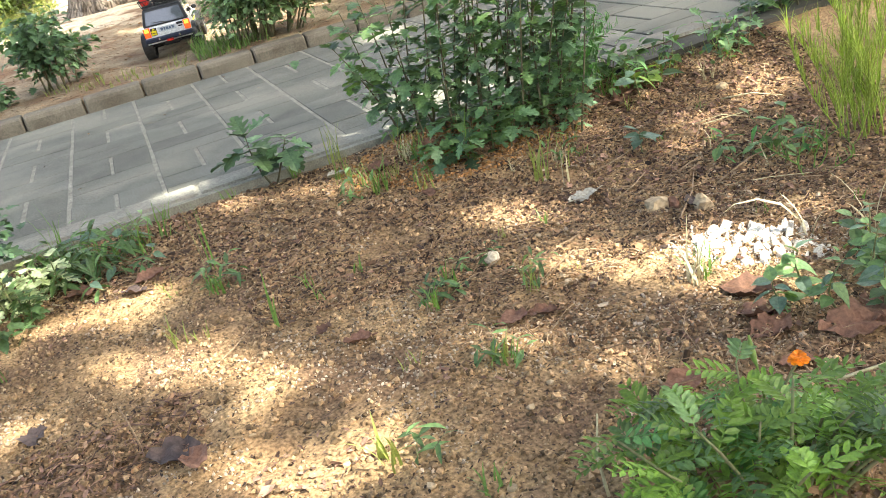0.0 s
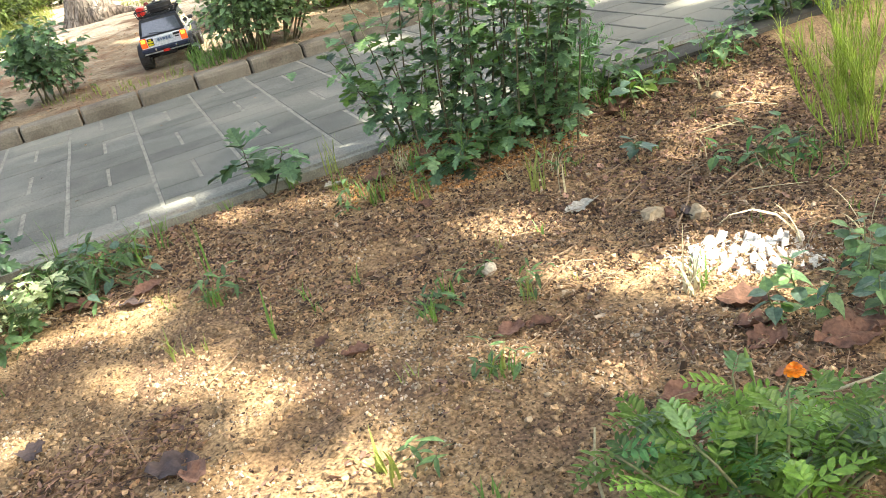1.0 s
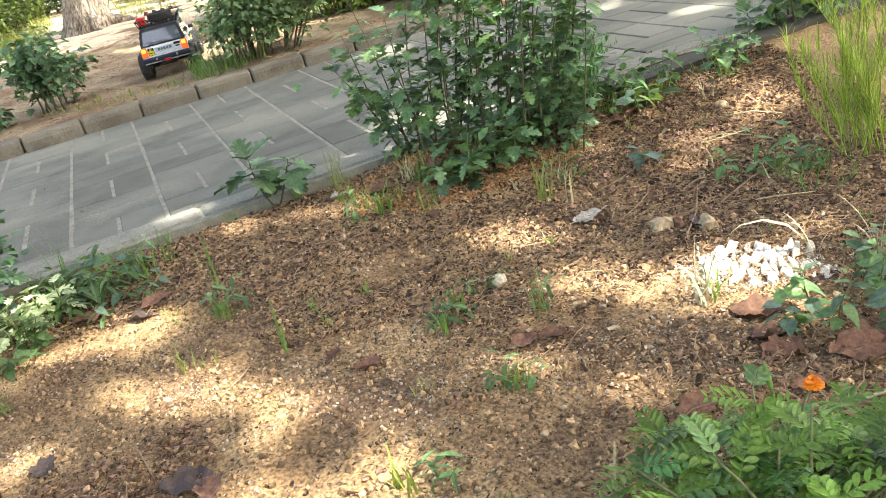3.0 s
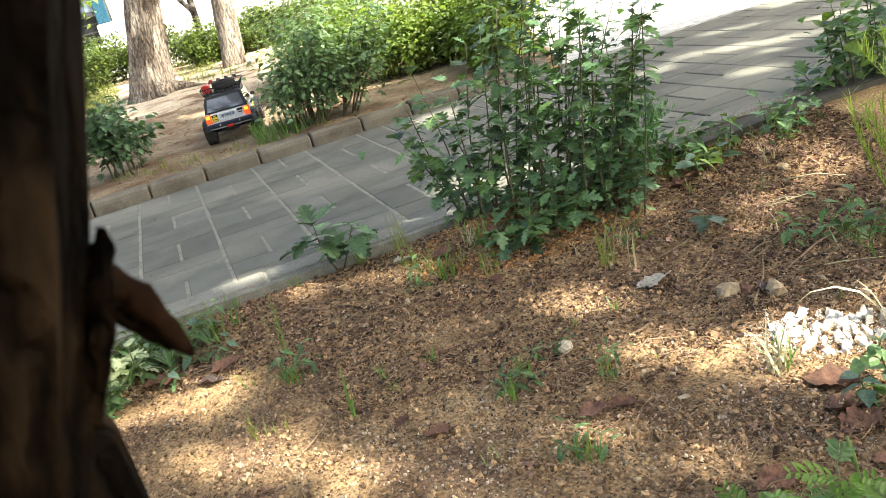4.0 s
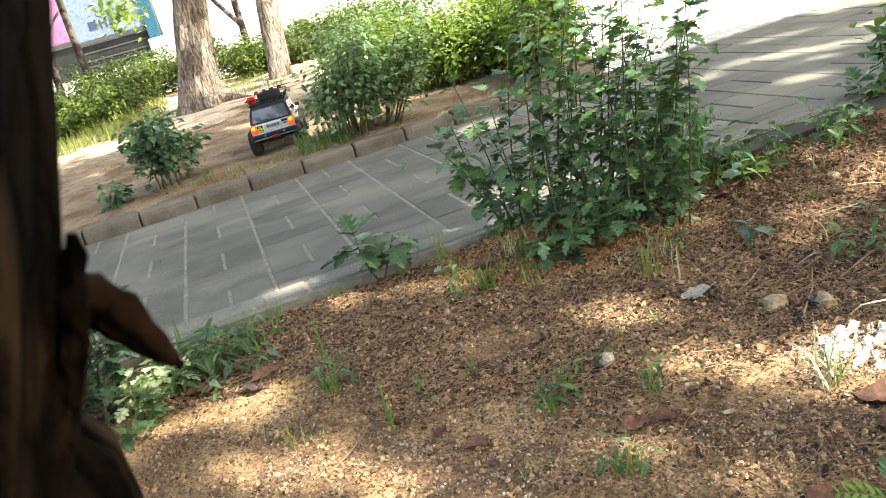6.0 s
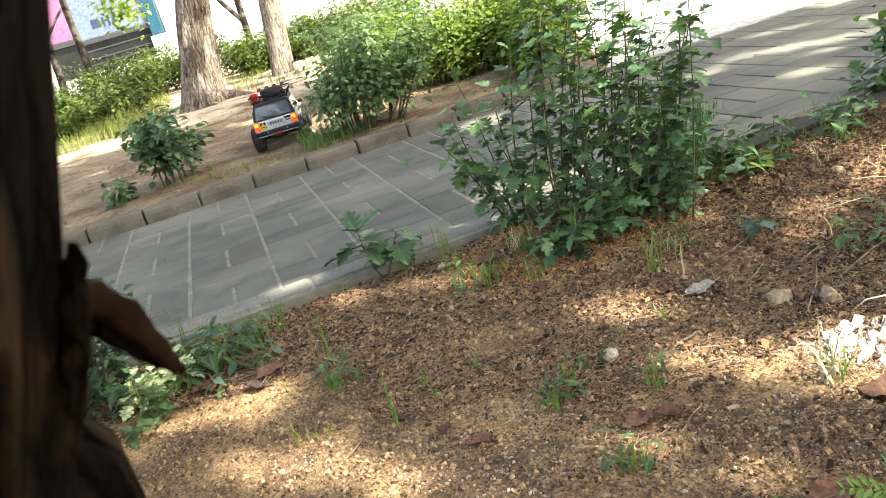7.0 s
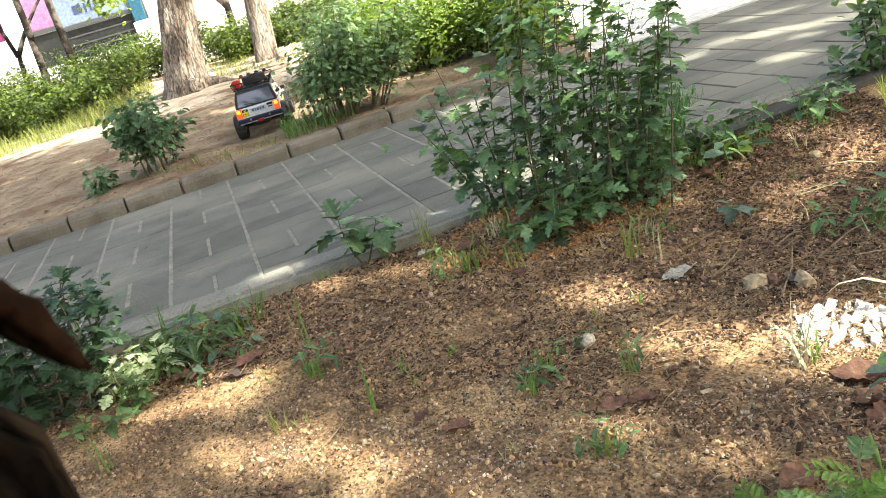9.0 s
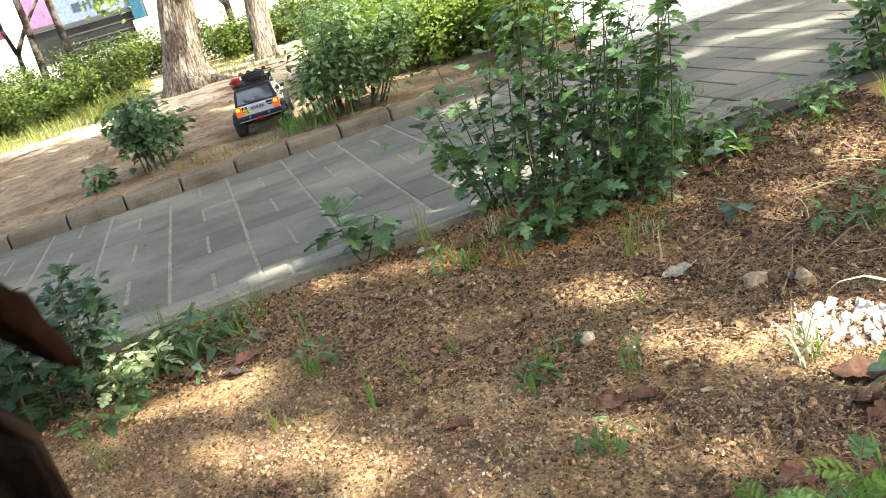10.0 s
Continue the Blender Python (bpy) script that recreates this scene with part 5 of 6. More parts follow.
    part("sticker_patch", Build().box(-0.0665, -0.2248, 0.118, -0.0445, -0.2242, 0.126).box(-0.0665, -0.2248, 0.129, -0.0445, -0.2242, 0.139).box(-0.060, -0.2248, 0.142, -0.051, -0.2242, 0.148), M_YELLOW, st)
    part("badge", Build().box(0.042, -0.2240, 0.142, 0.068, -0.2218, 0.153).box(0.046, -0.2240, 0.131, 0.064, -0.2218, 0.137), M_BLACK, car, "black badge with unreadable marks")
    part("wiper", Build().tube([(0.0, -0.212, 0.166), (-0.02, -0.209, 0.172), (-0.05, -0.208, 0.174)], 0.0015, 5), M_BLACK, car)
    for sx in (-1, 1):
        for sy in (-0.152, 0.152):
            tyre = Build()
            prof = [(0.030, -0.020), (0.050, -0.0225), (0.057, -0.019), (0.0585, -0.010), (0.0585, 0.010), (0.057, 0.019), (0.050, 0.0225), (0.030, 0.020)]
            tyre.lathe(prof, 30)
            for k in range(22):
                for q, x0 in enumerate((-0.020, 0.001)):
                    w = 2 * math.pi * (k + 0.5 * q) / 22
                    tyre.box(x0, -0.0042, 0.057, x0 + 0.019, 0.0042, 0.0615, 0, Matrix.Rotation(w, 4, "X"))
            wh = part("wheel", tyre, M_RUBBER, car, "knobbly black tyre", m=Matrix.Translation((sx * 0.101, sy, 0.0615)))
            rim = Build().lathe([(0.008, 0.016), (0.026, 0.012), (0.031, 0.019), (0.031, -0.019), (0.026, -0.012), (0.008, -0.016)], 20)
            for k in range(6):
                rim.box(0.010, -0.004, 0.006, 0.017, 0.004, 0.029, 0.001, Matrix.Rotation(2 * math.pi * k / 6, 4, "X"))
            part("rim", rim, M_RIM, wh)
        part("axle", Build().tube([(-0.09, sx * 0.152, 0.0615), (0.09, sx * 0.152, 0.0615)], 0.008, 8), M_BLACK, car)
    # roof rack with its load
    rack = part("roof_rack", Build(), M_BLACK, car, "black tubular roof rack")
    rb_ = Build()
    for z, x, y0, y1 in ((0.246, 0.078, -0.165, 0.045), (0.276, 0.086, -0.172, 0.055)):
        rb_.tube([(-x, y0, z), (x, y0, z), (x, y1, z), (-x, y1, z), (-x, y0, z)], 0.0026, 6)
    for k in range(6):
        y = -0.165 + 0.042 * k
        rb_.tube([(-0.078, y, 0.246), (0.078, y, 0.246)], 0.002, 5)
        for s in (-1, 1):
            rb_.tube([(s * 0.078, y, 0.246), (s * 0.086, y, 0.276)], 0.002, 5)
    for k in range(4):
        x = -0.06 + 0.04 * k
        rb_.tube([(x, -0.165, 0.246), (x * 1.1, -0.172, 0.276)], 0.002, 5)
    for s in (-1, 1):
        for y in (-0.14, 0.02):
            rb_.tube([(s * 0.076, y, 0.236), (s * 0.078, y, 0.247)], 0.003, 5)
    rack.data = rb_.mesh("roof_rack", M_BLACK, True)
    sp = Build().lathe([(0.026, -0.018), (0.044, -0.021), (0.051, -0.017), (0.0525, 0.0), (0.051, 0.017), (0.044, 0.021), (0.026, 0.018)], 28)
    part("spare_tyre", sp, M_RUBBER, rack, "spare tyre lying on the rack", m=Matrix.Translation((0.010, -0.065, 0.271)) @ Matrix.Rotation(math.pi / 2, 4, "Y"))
    part("fuel_can", Build().box(-0.080, -0.140, 0.250, -0.050, -0.065, 0.292, 0.005), M_RED, rack, "red fuel can")
    for k in range(4):
        part("rack_lamp", Build().tube([(-0.054 + 0.036 * k, 0.050, 0.284), (-0.054 + 0.036 * k, 0.062, 0.284)], 0.010, 12), M_CHROME, rack)
    part("rear_lamp", Build().box(0.060, -0.180, 0.258, 0.078, -0.168, 0.272, 0.002), M_BLACK, rack)
    return car


model_car(pose(0.262, 3.935, ground_z(0.262, 3.935) - 0.004, 1.5, 0, -10) @ Matrix.Diagonal((0.98, 0.95, 0.83, 1)))


# ---- stones, dry leaves, twigs and grit on the soil ----
def rock(name, label, x, y, sx, sy, sz, material, seed, group="stones", rz=0.0, sink=0.3, sub=2, rough=1.0):
    bm = bmesh.new()
    bmesh.ops.create_icosphere(bm, subdivisions=sub, radius=1.0)
    for v in bm.verts:
        c = v.co
        k = 1 + rough * 0.55 * noise.noise(c * 1.1 + Vector((seed, 0, 0))) + rough * 0.34 * noise.noise(c * 2.9 + Vector((0, seed, 0)))
        v.co = Vector((c.x * sx * k, c.y * sy * k, c.z * sz * k))
    me = bpy.data.meshes.new(name)
    bm.to_mesh(me)
    bm.free()
    me.materials.append(material)
    ob = new(name, me)
    ob.matrix_basis = at(x, y, rz, sz * (1 - 2 * sink) * 0.9)
    return tagged(ob, label, "stone", group)


rock("pebble", "rounded cream pebble on the soil", 0.421, 1.105, 0.0125, 0.011, 0.0105, M_PEBBLE, 1, sink=0.12, sub=3, rough=0.35)
rock("stone", "angular tan stone half sunk in soil", 0.718, 1.105, 0.026, 0.016, 0.015, M_STONE, 2, rz=20)
rock("stone", "broken brown stone in litter", 0.775, 1.060, 0.021, 0.014, 0.018, M_STONE, 3, rz=70)
rock("stone", "broken brown stone in litter", 0.745, 1.095, 0.008, 0.014, 0.012, M_DRYLEAF, 4)
rock("stone", "small white stone by the kerb weeds", 1.17, 1.50, 0.014, 0.011, 0.009, M_STONE, 6)
rr = random.Random(91)
def chip(x, y, ln, w, h, rz, tilt, seed):
    """A broken, bleached flat stone lying among its neighbours: a rough slab with split edges."""
    rng = random.Random(seed)
    b = Build()
    n = 6
    outline = []
    for i in range(n):
        a = 2 * math.pi * i / n + rng.uniform(-0.2, 0.2)
        k = rng.uniform(0.60, 1.15)
        outline.append((w * k * math.cos(a), ln * k * math.sin(a)))
    for z, grow in ((-h, 1.0), (0.0, 1.06), (h * 0.8, 0.97), (h, 0.80)):
        b.v += [(p * grow, q * grow, z + 0.35 * h * noise.noise((p * 120, q * 120, seed))) for p, q in outline]
    b.v.append((0.1 * w, 0.1 * ln, h * 1.05))
    b.f = [tuple(reversed(range(n)))] + [(r * n + i, r * n + (i + 1) % n, (r + 1) * n + (i + 1) % n, (r + 1) * n + i) for r in range(3) for i in range(n)] + [(3 * n + i, 3 * n + (i + 1) % n, 4 * n) for i in range(n)]
    b.mi = [0] * len(b.f)
    ob = part("stone_chip", b, M_CHALK)
    ob.matrix_basis = at(x, y, rz, h * 0.35) @ pose(0, 0, 0, tilt, rng.uniform(-14, 14), 0)
    return tagged(ob, "bleached white broken stone chip in full sun", "stone", "white stone chips")


for k in range(150):
    u, v = rr.uniform(-1, 1), rr.uniform(-1, 1)
    x, y = 0.730 + 0.062 * u + 0.030 * v, 0.893 - 0.052 * u + 0.048 * v
    ln = rr.uniform(0.010, 0.024) if k < 74 else rr.uniform(0.004, 0.009)
    chip(x, y, ln, ln * rr.uniform(0.26, 0.46), ln * rr.uniform(0.12, 0.24), rr.gauss(-42, 16), rr.uniform(0, 32), 700 + k)
CHALK_BED = (0.60, 0.86, 0.80, 1.00)
for k in range(40):
    x, y = rr.uniform(-0.35, 0.75), rr.uniform(0.5, 1.5)
    rock("pebble", "small pale pebble in the soil", x, y, rr.uniform(0.003, 0.007), rr.uniform(0.003, 0.006), rr.uniform(0.002, 0.005), M_STONE, 50 + k, "pebbles", rr.uniform(0, 180), 0.25, 1)


def dry_leaf(label, x, y, size, material, seed, rz, curl=0.5, tilt=10, group="dry leaves", dz=0.006):
    """A curled dead leaf lying on the ground."""
    rng = random.Random(seed)
    b = Build()
    n, m_ = 13, 7
    for i in range(n):
        t = i / (n - 1)
        w = 0.34 * math.sin(math.pi * min(1, 0.06 + t * 0.94)) ** 0.8 * (1 + 0.45 * noise.noise((t * 7, seed, 0)))
        for j in range(m_):
            s = -1 + 2 * j / (m_ - 1)
            x_ = s * w
            z = curl * (x_ * x_ * 1.6) + curl * 0.35 * (t - 0.5) ** 2 + 0.16 * noise.noise((x_ * 6, t * 5, seed)) + 0.05 * noise.noise((x_ * 17, t * 17, seed))
            b.v.append((x_ * size, (t - 0.5) * size, z * size))
    b.f = [(i * m_ + j, i * m_ + j + 1, (i + 1) * m_ + j + 1, (i + 1) * m_ + j) for i in range(n - 1) for j in range(m_ - 1)]
    b.mi = [0] * len(b.f)
    k = len(b.v)
    b.tube([(0, -0.5 * size, 0.02 * size), (0.03 * size, -0.72 * size, 0.05 * size)], [0.0012, 0.0007], 4)
    ob = part("dry_leaf", b, material, smooth=True)
    ob.matrix_basis = at(x, y, rz, dz) @ pose(0, 0, 0, rng.uniform(-tilt, tilt), rng.uniform(-tilt, tilt), 0)
    return tagged(ob, label, "leaf", group)


for i, (lab, x, y, s, m_, rz, curl) in enumerate((
        ("curled red-brown dry leaf on gravel", 0.36, 0.912, 0.044, M_DRYLEAF, 85, 0.7), ("curled red-brown dry leaf on gravel", 0.40, 0.900, 0.038, M_DRYLEAF, 60, 1.1),
        ("dark purple-brown dead leaf on sand", -0.085, 0.885, 0.062, M_DARKLEAF, 75, 0.6), ("tan dry leaf standing on edge", -0.062, 0.848, 0.05, M_DRYLEAF, 10, 1.2),
        ("pale grey leaf lying flat", 0.655, 1.235, 0.058, M_PALELEAF, 80, 0.12), ("brown dry leaf under weeds", 0.60, 0.73, 0.065, M_DRYLEAF, 30, 0.6),
        ("brown dry leaf under weeds", 0.585, 0.69, 0.06, M_DRYLEAF, 100, 0.7), ("large brown dry leaf under weeds", 0.655, 0.64, 0.080, M_DRYLEAF, 75, 0.5),
        ("large brown dry leaf under weeds", 0.70, 0.655, 0.07, M_DRYLEAF, 140, 0.6), ("brown dry leaf under weeds", 0.63, 0.78, 0.07, M_DRYLEAF, 55, 0.7), ("brown dry leaf in litter", 0.985, 1.585, 0.07, M_DRYLEAF, 100, 0.6),
        ("brown dry leaf in litter", 0.94, 1.56, 0.06, M_DRYLEAF, 60, 0.9), ("brown dry leaf in litter", 1.03, 1.60, 0.065, M_DRYLEAF, 20, 0.7), ("tan dry leaf under the sapling", 0.335, 1.66, 0.055, M_PALELEAF, 110, 0.5),
        ("tan dry leaf under the bush", 0.405, 1.60, 0.06, M_DRYLEAF, 70, 0.7), ("tan dry leaf under the bush", 0.445, 1.43, 0.035, M_DRYLEAF, 20, 1.1), ("brown dry leaf under the bush", 0.52, 1.61, 0.05, M_DRYLEAF, 120, 0.8),
        ("grey-brown dead leaf in shade", -0.10, 1.42, 0.045, M_DARKLEAF, 70, 0.8), ("brown dead leaf in shade", -0.07, 1.46, 0.055, M_DRYLEAF, 100, 0.8), ("brown dry leaf on soil", 0.17, 0.99, 0.04, M_DRYLEAF, 80, 0.8),
        ("brown dry leaf on soil", 0.14, 1.06, 0.03, M_DRYLEAF, 130, 0.8), ("brown dry leaf on soil", -0.19, 1.50, 0.06, M_DRYLEAF, 80, 0.7), ("pink-brown dry leaf on sand", 0.44, 0.655, 0.05, M_DRYLEAF, 95, 0.5), ("dark dry leaf in shade", -0.25, 1.06, 0.05, M_DARKLEAF, 15, 0.8),
        ("brown dry leaf by marigold", 0.56, 0.62, 0.04, M_DRYLEAF, 70, 0.8), ("dark dry leaf in shade", 0.77, 1.075, 0.045, M_DARKLEAF, 160, 0.8))):
    dry_leaf(lab, x, y, s, m_, 400 + i, rz, curl)

rg = np.random.default_rng(7)


def scatter(name, label, category, n, area, make, material, keep=lambda x, y: True):
    """Many small pieces as one mesh. make: a function that adds one piece at a place."""
    rng = random.Random(len(name) * 31 + n)
    b = Build()
    x0, x1, y0, y1 = area
    for k in range(n):
        x, y = rng.uniform(x0, x1), rng.uniform(y0, y1)
        if keep(x, y):
            make(b, rng, x, y, ground_z(x, y))
    return tagged(part(name, b, material), label, category, kind="stuff")


def grain(b, rng, x, y, z):
    s = 0.0007 + 0.0022 * rng.random() ** 3
    m = Matrix.Translation((x, y, z + s * 0.3)) @ Euler((rng.uniform(0, 3), rng.uniform(0, 3), rng.uniform(0, 3))).to_matrix().to_4x4()
    a, c, d = s * rng.uniform(0.7, 1.3), s * rng.uniform(0.7, 1.3), s * rng.uniform(0.5, 1.0)
    b.add([(a, 0, 0), (0, c, 0), (-a, 0, 0), (0, -c, 0), (0, 0, d), (0, 0, -d)], [(0, 1, 4), (1, 2, 4), (2, 3, 4), (3, 0, 4), (1, 0, 5), (2, 1, 5), (3, 2, 5), (0, 3, 5)], m)


def flake(b, rng, x, y, z):
    s = rng.uniform(0.0011, 0.0038) * (rng.uniform(1.4, 2.4) if rng.random() < 0.08 else 1)
    m = Matrix.Translation((x, y, z + 0.0015 + 0.25 * s * rng.random())) @ Euler((rng.gauss(0, 0.5), rng.gauss(0, 0.5), rng.uniform(0, 6.3))).to_matrix().to_4x4()
    w = s * rng.uniform(0.25, 0.7)
    c = s * rng.uniform(0.0, 0.35)
    b.add([(-w, -s, 0), (0, -s * 1.1, c), (w, -s * 0.8, 0), (-w, s * 0.9, c * 0.5), (0, s, c), (w * 0.8, s, 0)], [(0, 1, 4, 3), (1, 2, 5, 4)], m)


def gravel(b, rng, x, y, z):
    s = 0.0011 + 0.0024 * rng.random() ** 2.2
    m = Matrix.Translation((x, y, z + s * 0.25)) @ Euler((rng.uniform(0, 3), rng.uniform(0, 3), rng.uniform(0, 3))).to_matrix().to_4x4()
    v = [(0, 0, -s * 0.7), (0, 0, s * rng.uniform(0.5, 0.9))] + [(s * rng.uniform(0.7, 1.25) * math.cos(a), s * rng.uniform(0.7, 1.25) * math.sin(a), s * rng.uniform(-0.3, 0.3)) for a in (0, 1.26, 2.5, 3.8, 5.0)]
    b.add(v, [(1, 2 + i, 2 + (i + 1) % 5) for i in range(5)] + [(0, 2 + (i + 1) % 5, 2 + i) for i in range(5)], m)


def gravel_place(x, y):
    """Pale gravel lies in washed-out patches, thickest in a band across the soil."""
    band = math.exp(-((y - 1.00 + 0.42 * x) / 0.085) ** 2) * smooth_step(-0.05, 0.12, x) * (1 - smooth_step(0.55, 0.75, x))
    patch = noise.noise((x * 9, y * 9, 61.0)) + 0.5 * noise.noise((x * 27, y * 27, 62.0))
    return patch + 1.1 * band > 0.34 + 0.30 * smooth_step(1.15, 1.5, y)


def needle(b, rng, x, y, z):
    ln = rng.uniform(0.010, 0.040) * (1.8 if rng.random() < 0.06 else 1)
    a = rng.uniform(0, 6.28)
    r = rng.uniform(0.0004, 0.0009)
    d = Vector((math.cos(a), math.sin(a), rng.gauss(0, 0.12))) * ln * 0.5
    p = Vector((x, y, z + 0.002 + 0.003 * rng.random()))
    mid = p + Vector((-d.y, d.x, 0)) * rng.uniform(-0.25, 0.25) + Vector((0, 0, 0.002))
    b.tube([p - d, mid, p + d], [r, r, r * 0.6], 3, False)


def litter_place(x, y):
    sandy = max((1 - smooth_step(0.95, 1.25, y + 0.25 * x)) * (0.85 - 0.74 * smooth_step(0.15, 0.45, x)), 0.85 * (1 - smooth_step(1.30, 1.46, y + 0.25 * x)) * (1 - smooth_step(-0.02, 0.12, x)))
    return noise.noise((x * 5, y * 5, 9.0)) + 0.45 > sandy * 1.75


def sand_place(x, y):
    return noise.noise((x * 4, y * 4, 3.0)) > -0.25 + 0.3 * smooth_step(0.9, 1.5, y)


SOIL_AREA = (-0.62, 1.45, 0.40, 1.79)
scatter("grit", "coarse sandy grit over the soil", "gravel", 48000, (-0.5, 1.0, 0.42, 1.65), grain, M_GRIT, sand_place)
scatter("gravel", "pale rounded gravel washed out of the soil", "gravel", 30000, (-0.5, 1.1, 0.42, 1.60), gravel, M_GRAVEL, gravel_place)
scatter("stone_crumbs", "white crumbs between the broken stones", "gravel", 2600, CHALK_BED, gravel, M_CHALK_J, lambda x, y: ((0.72 * (x - 0.72) - 0.69 * (y - 0.885)) / 0.115) ** 2 + ((0.69 * (x - 0.72) + 0.72 * (y - 0.885)) / 0.070) ** 2 < 1 + noise.noise((x * 30, y * 30, 71.0)))
scatter("leaf_litter", "crumbled brown leaf litter on the soil", "litter", 54000, SOIL_AREA, flake, M_LITTER, litter_place)
def clod(b, rng, x, y, z):
    s = rng.uniform(0.0018, 0.0060)
    m = Matrix.Translation((x, y, z + s * 0.2)) @ Euler((rng.uniform(0, 3), rng.uniform(0, 3), rng.uniform(0, 3))).to_matrix().to_4x4()
    v = [(0, 0, -s), (0, 0, s)] + [(s * rng.uniform(0.6, 1.2) * math.cos(a), s * rng.uniform(0.6, 1.2) * math.sin(a), s * rng.uniform(-0.4, 0.4)) for a in (0, 1.26, 2.5, 3.8, 5.0)]
    b.add(v, [(1, 2 + i, 2 + (i + 1) % 5) for i in range(5)] + [(0, 2 + (i + 1) % 5, 2 + i) for i in range(5)], m)


def scrap(b, rng, x, y, z):
    s = rng.uniform(0.0025, 0.0065) * (1.7 if rng.random() < 0.08 else 1)
    m = Matrix.Translation((x, y, z + 0.002 + 0.2 * s * rng.random())) @ Euler((rng.gauss(0, 0.4), rng.gauss(0, 0.4), rng.uniform(0, 6.3))).to_matrix().to_4x4()
    w, c = s * rng.uniform(0.35, 0.7), s * rng.uniform(0.1, 0.5)
    b.add([(-w, -s * 0.6, c), (0, -s, 0), (w, -s * 0.5, c), (-w * 0.9, s * 0.3, c * 0.7), (0, s * 0.2, 0.1 * c), (w, s * 0.5, c * 0.6), (0.1 * w, s, c * 0.4)], [(0, 1, 4, 3), (1, 2, 5, 4), (3, 4, 6), (4, 5, 6)], m)


def scrap_place(x, y):
    here = noise.noise((x * 6, y * 6, 12.0))
    if x < 0.1 and y < 1.0:
        return here > 0.15
    return here > 0.28 - 0.45 * smooth_step(0.6, 1.0, x) - 0.25 * smooth_step(1.3, 1.6, y)


scatter("soil_clods", "small crumbs and clods of dry soil", "soil", 13000, SOIL_AREA, clod, M_CLOD)
scatter("leaf_scraps", "torn red-brown scraps of dead leaves", "litter", 8000, SOIL_AREA, scrap, M_SCRAP, scrap_place)
scatter("dark_litter", "dark rotted leaf crumbs on the soil", "litter", 50000, SOIL_AREA, flake, M_DARKLIT, lambda x, y: litter_place(x, y) and y + 0.25 * x + 0.25 * noise.noise((x * 7, y * 7, 21.0)) > 1.10)
scatter("pale_litter", "pale bleached leaf crumbs on the soil", "litter", 7000, SOIL_AREA, flake, M_PALELIT, litter_place)
scatter("clay_crumbs", "orange clay crumbs round the foot of the bush", "soil", 2600, (0.34, 0.82, 1.47, 1.70), clod, M_CLAY, lambda x, y: noise.noise((x * 9, y * 9, 31.0)) > -0.1)
scatter("leaf_scraps", "thick red-brown leaf scraps by the kerb weeds", "litter", 3000, (0.72, 1.45, 1.14, 1.72), scrap, M_SCRAP, lambda x, y: noise.noise((x * 8, y * 8, 41.0)) > -0.15)
def fleck(b, rng, x, y, z):
    ln, w = rng.uniform(0.0008, 0.0032), rng.uniform(0.0005, 0.0014)
    m = Matrix.Translation((x, y, z + 0.0022)) @ Euler((rng.gauss(0, 0.3), rng.gauss(0, 0.3), rng.uniform(0, 6.3))).to_matrix().to_4x4()
    b.add([(-w, -ln, 0), (w, -ln * 0.7, 0.0004), (w * 0.8, ln, 0), (-w, ln * 0.8, 0.0006)], [(0, 1, 2, 3)], m)


def debris_place(x, y):
    return ((x + 0.16) / 0.15) ** 2 + ((y - 0.94) / 0.085) ** 2 < 1.0 + 1.1 * noise.noise((x * 11, y * 11, 51.0))


scatter("dark_flecks", "tiny dark plant flecks strewn over the sand", "litter", 12000, (-0.5, 0.95, 0.45, 1.45), fleck, M_DARKLIT)
scatter("rotted_debris", "dark rotted leaf debris in a patch on the sand", "litter", 700, (-0.36, 0.04, 0.80, 1.08), lambda b, rng, x, y, z: scrap(b, rng, x, y, z) if rng.random() < 0.5 else needle(b, rng, x, y, z), M_SCRAP, debris_place)
scatter("rotted_debris", "brown leaf crumbs in a patch on the sand", "litter", 3500, (-0.36, 0.04, 0.80, 1.08), flake, M_LITTER, debris_place)
scatter("needles", "dry needles and stalks on the soil", "litter", 11000, SOIL_AREA, needle, M_TWIG, litter_place)
scatter("leaf_litter", "dry litter on the ground beyond the kerb", "litter", 6500, (-1.3, 1.2, 3.36, 5.6), lambda b, rng, x, y, z: scrap(b, rng, x, y, z) if rng.random() < 0.06 else needle(b, rng, x, y, z) if rng.random() < 0.4 else flake(b, rng, x, y, z), M_LITTER)
scatter("leaf_litter", "a few dry crumbs lying on the paving", "litter", 22, (-0.8, 0.9, 1.9, 3.2), lambda b, rng, x, y, z: scrap(b, rng, x, y, 0.0), M_LITTER)


def twig(label, pts, r, material):
    p = [Vector((x, y, ground_z(x, y) + z)) for x, y, z in pts]
    b = Build().tube([q - p[0] for q in p], [r * (1 - 0.5 * i / (len(p) - 1)) for i in range(len(p))], 6)
    ob = part("twig", b, material, smooth=True)
    ob.matrix_basis = Matrix.Translation(p[0])
    return tagged(ob, label, "twig", "twigs")


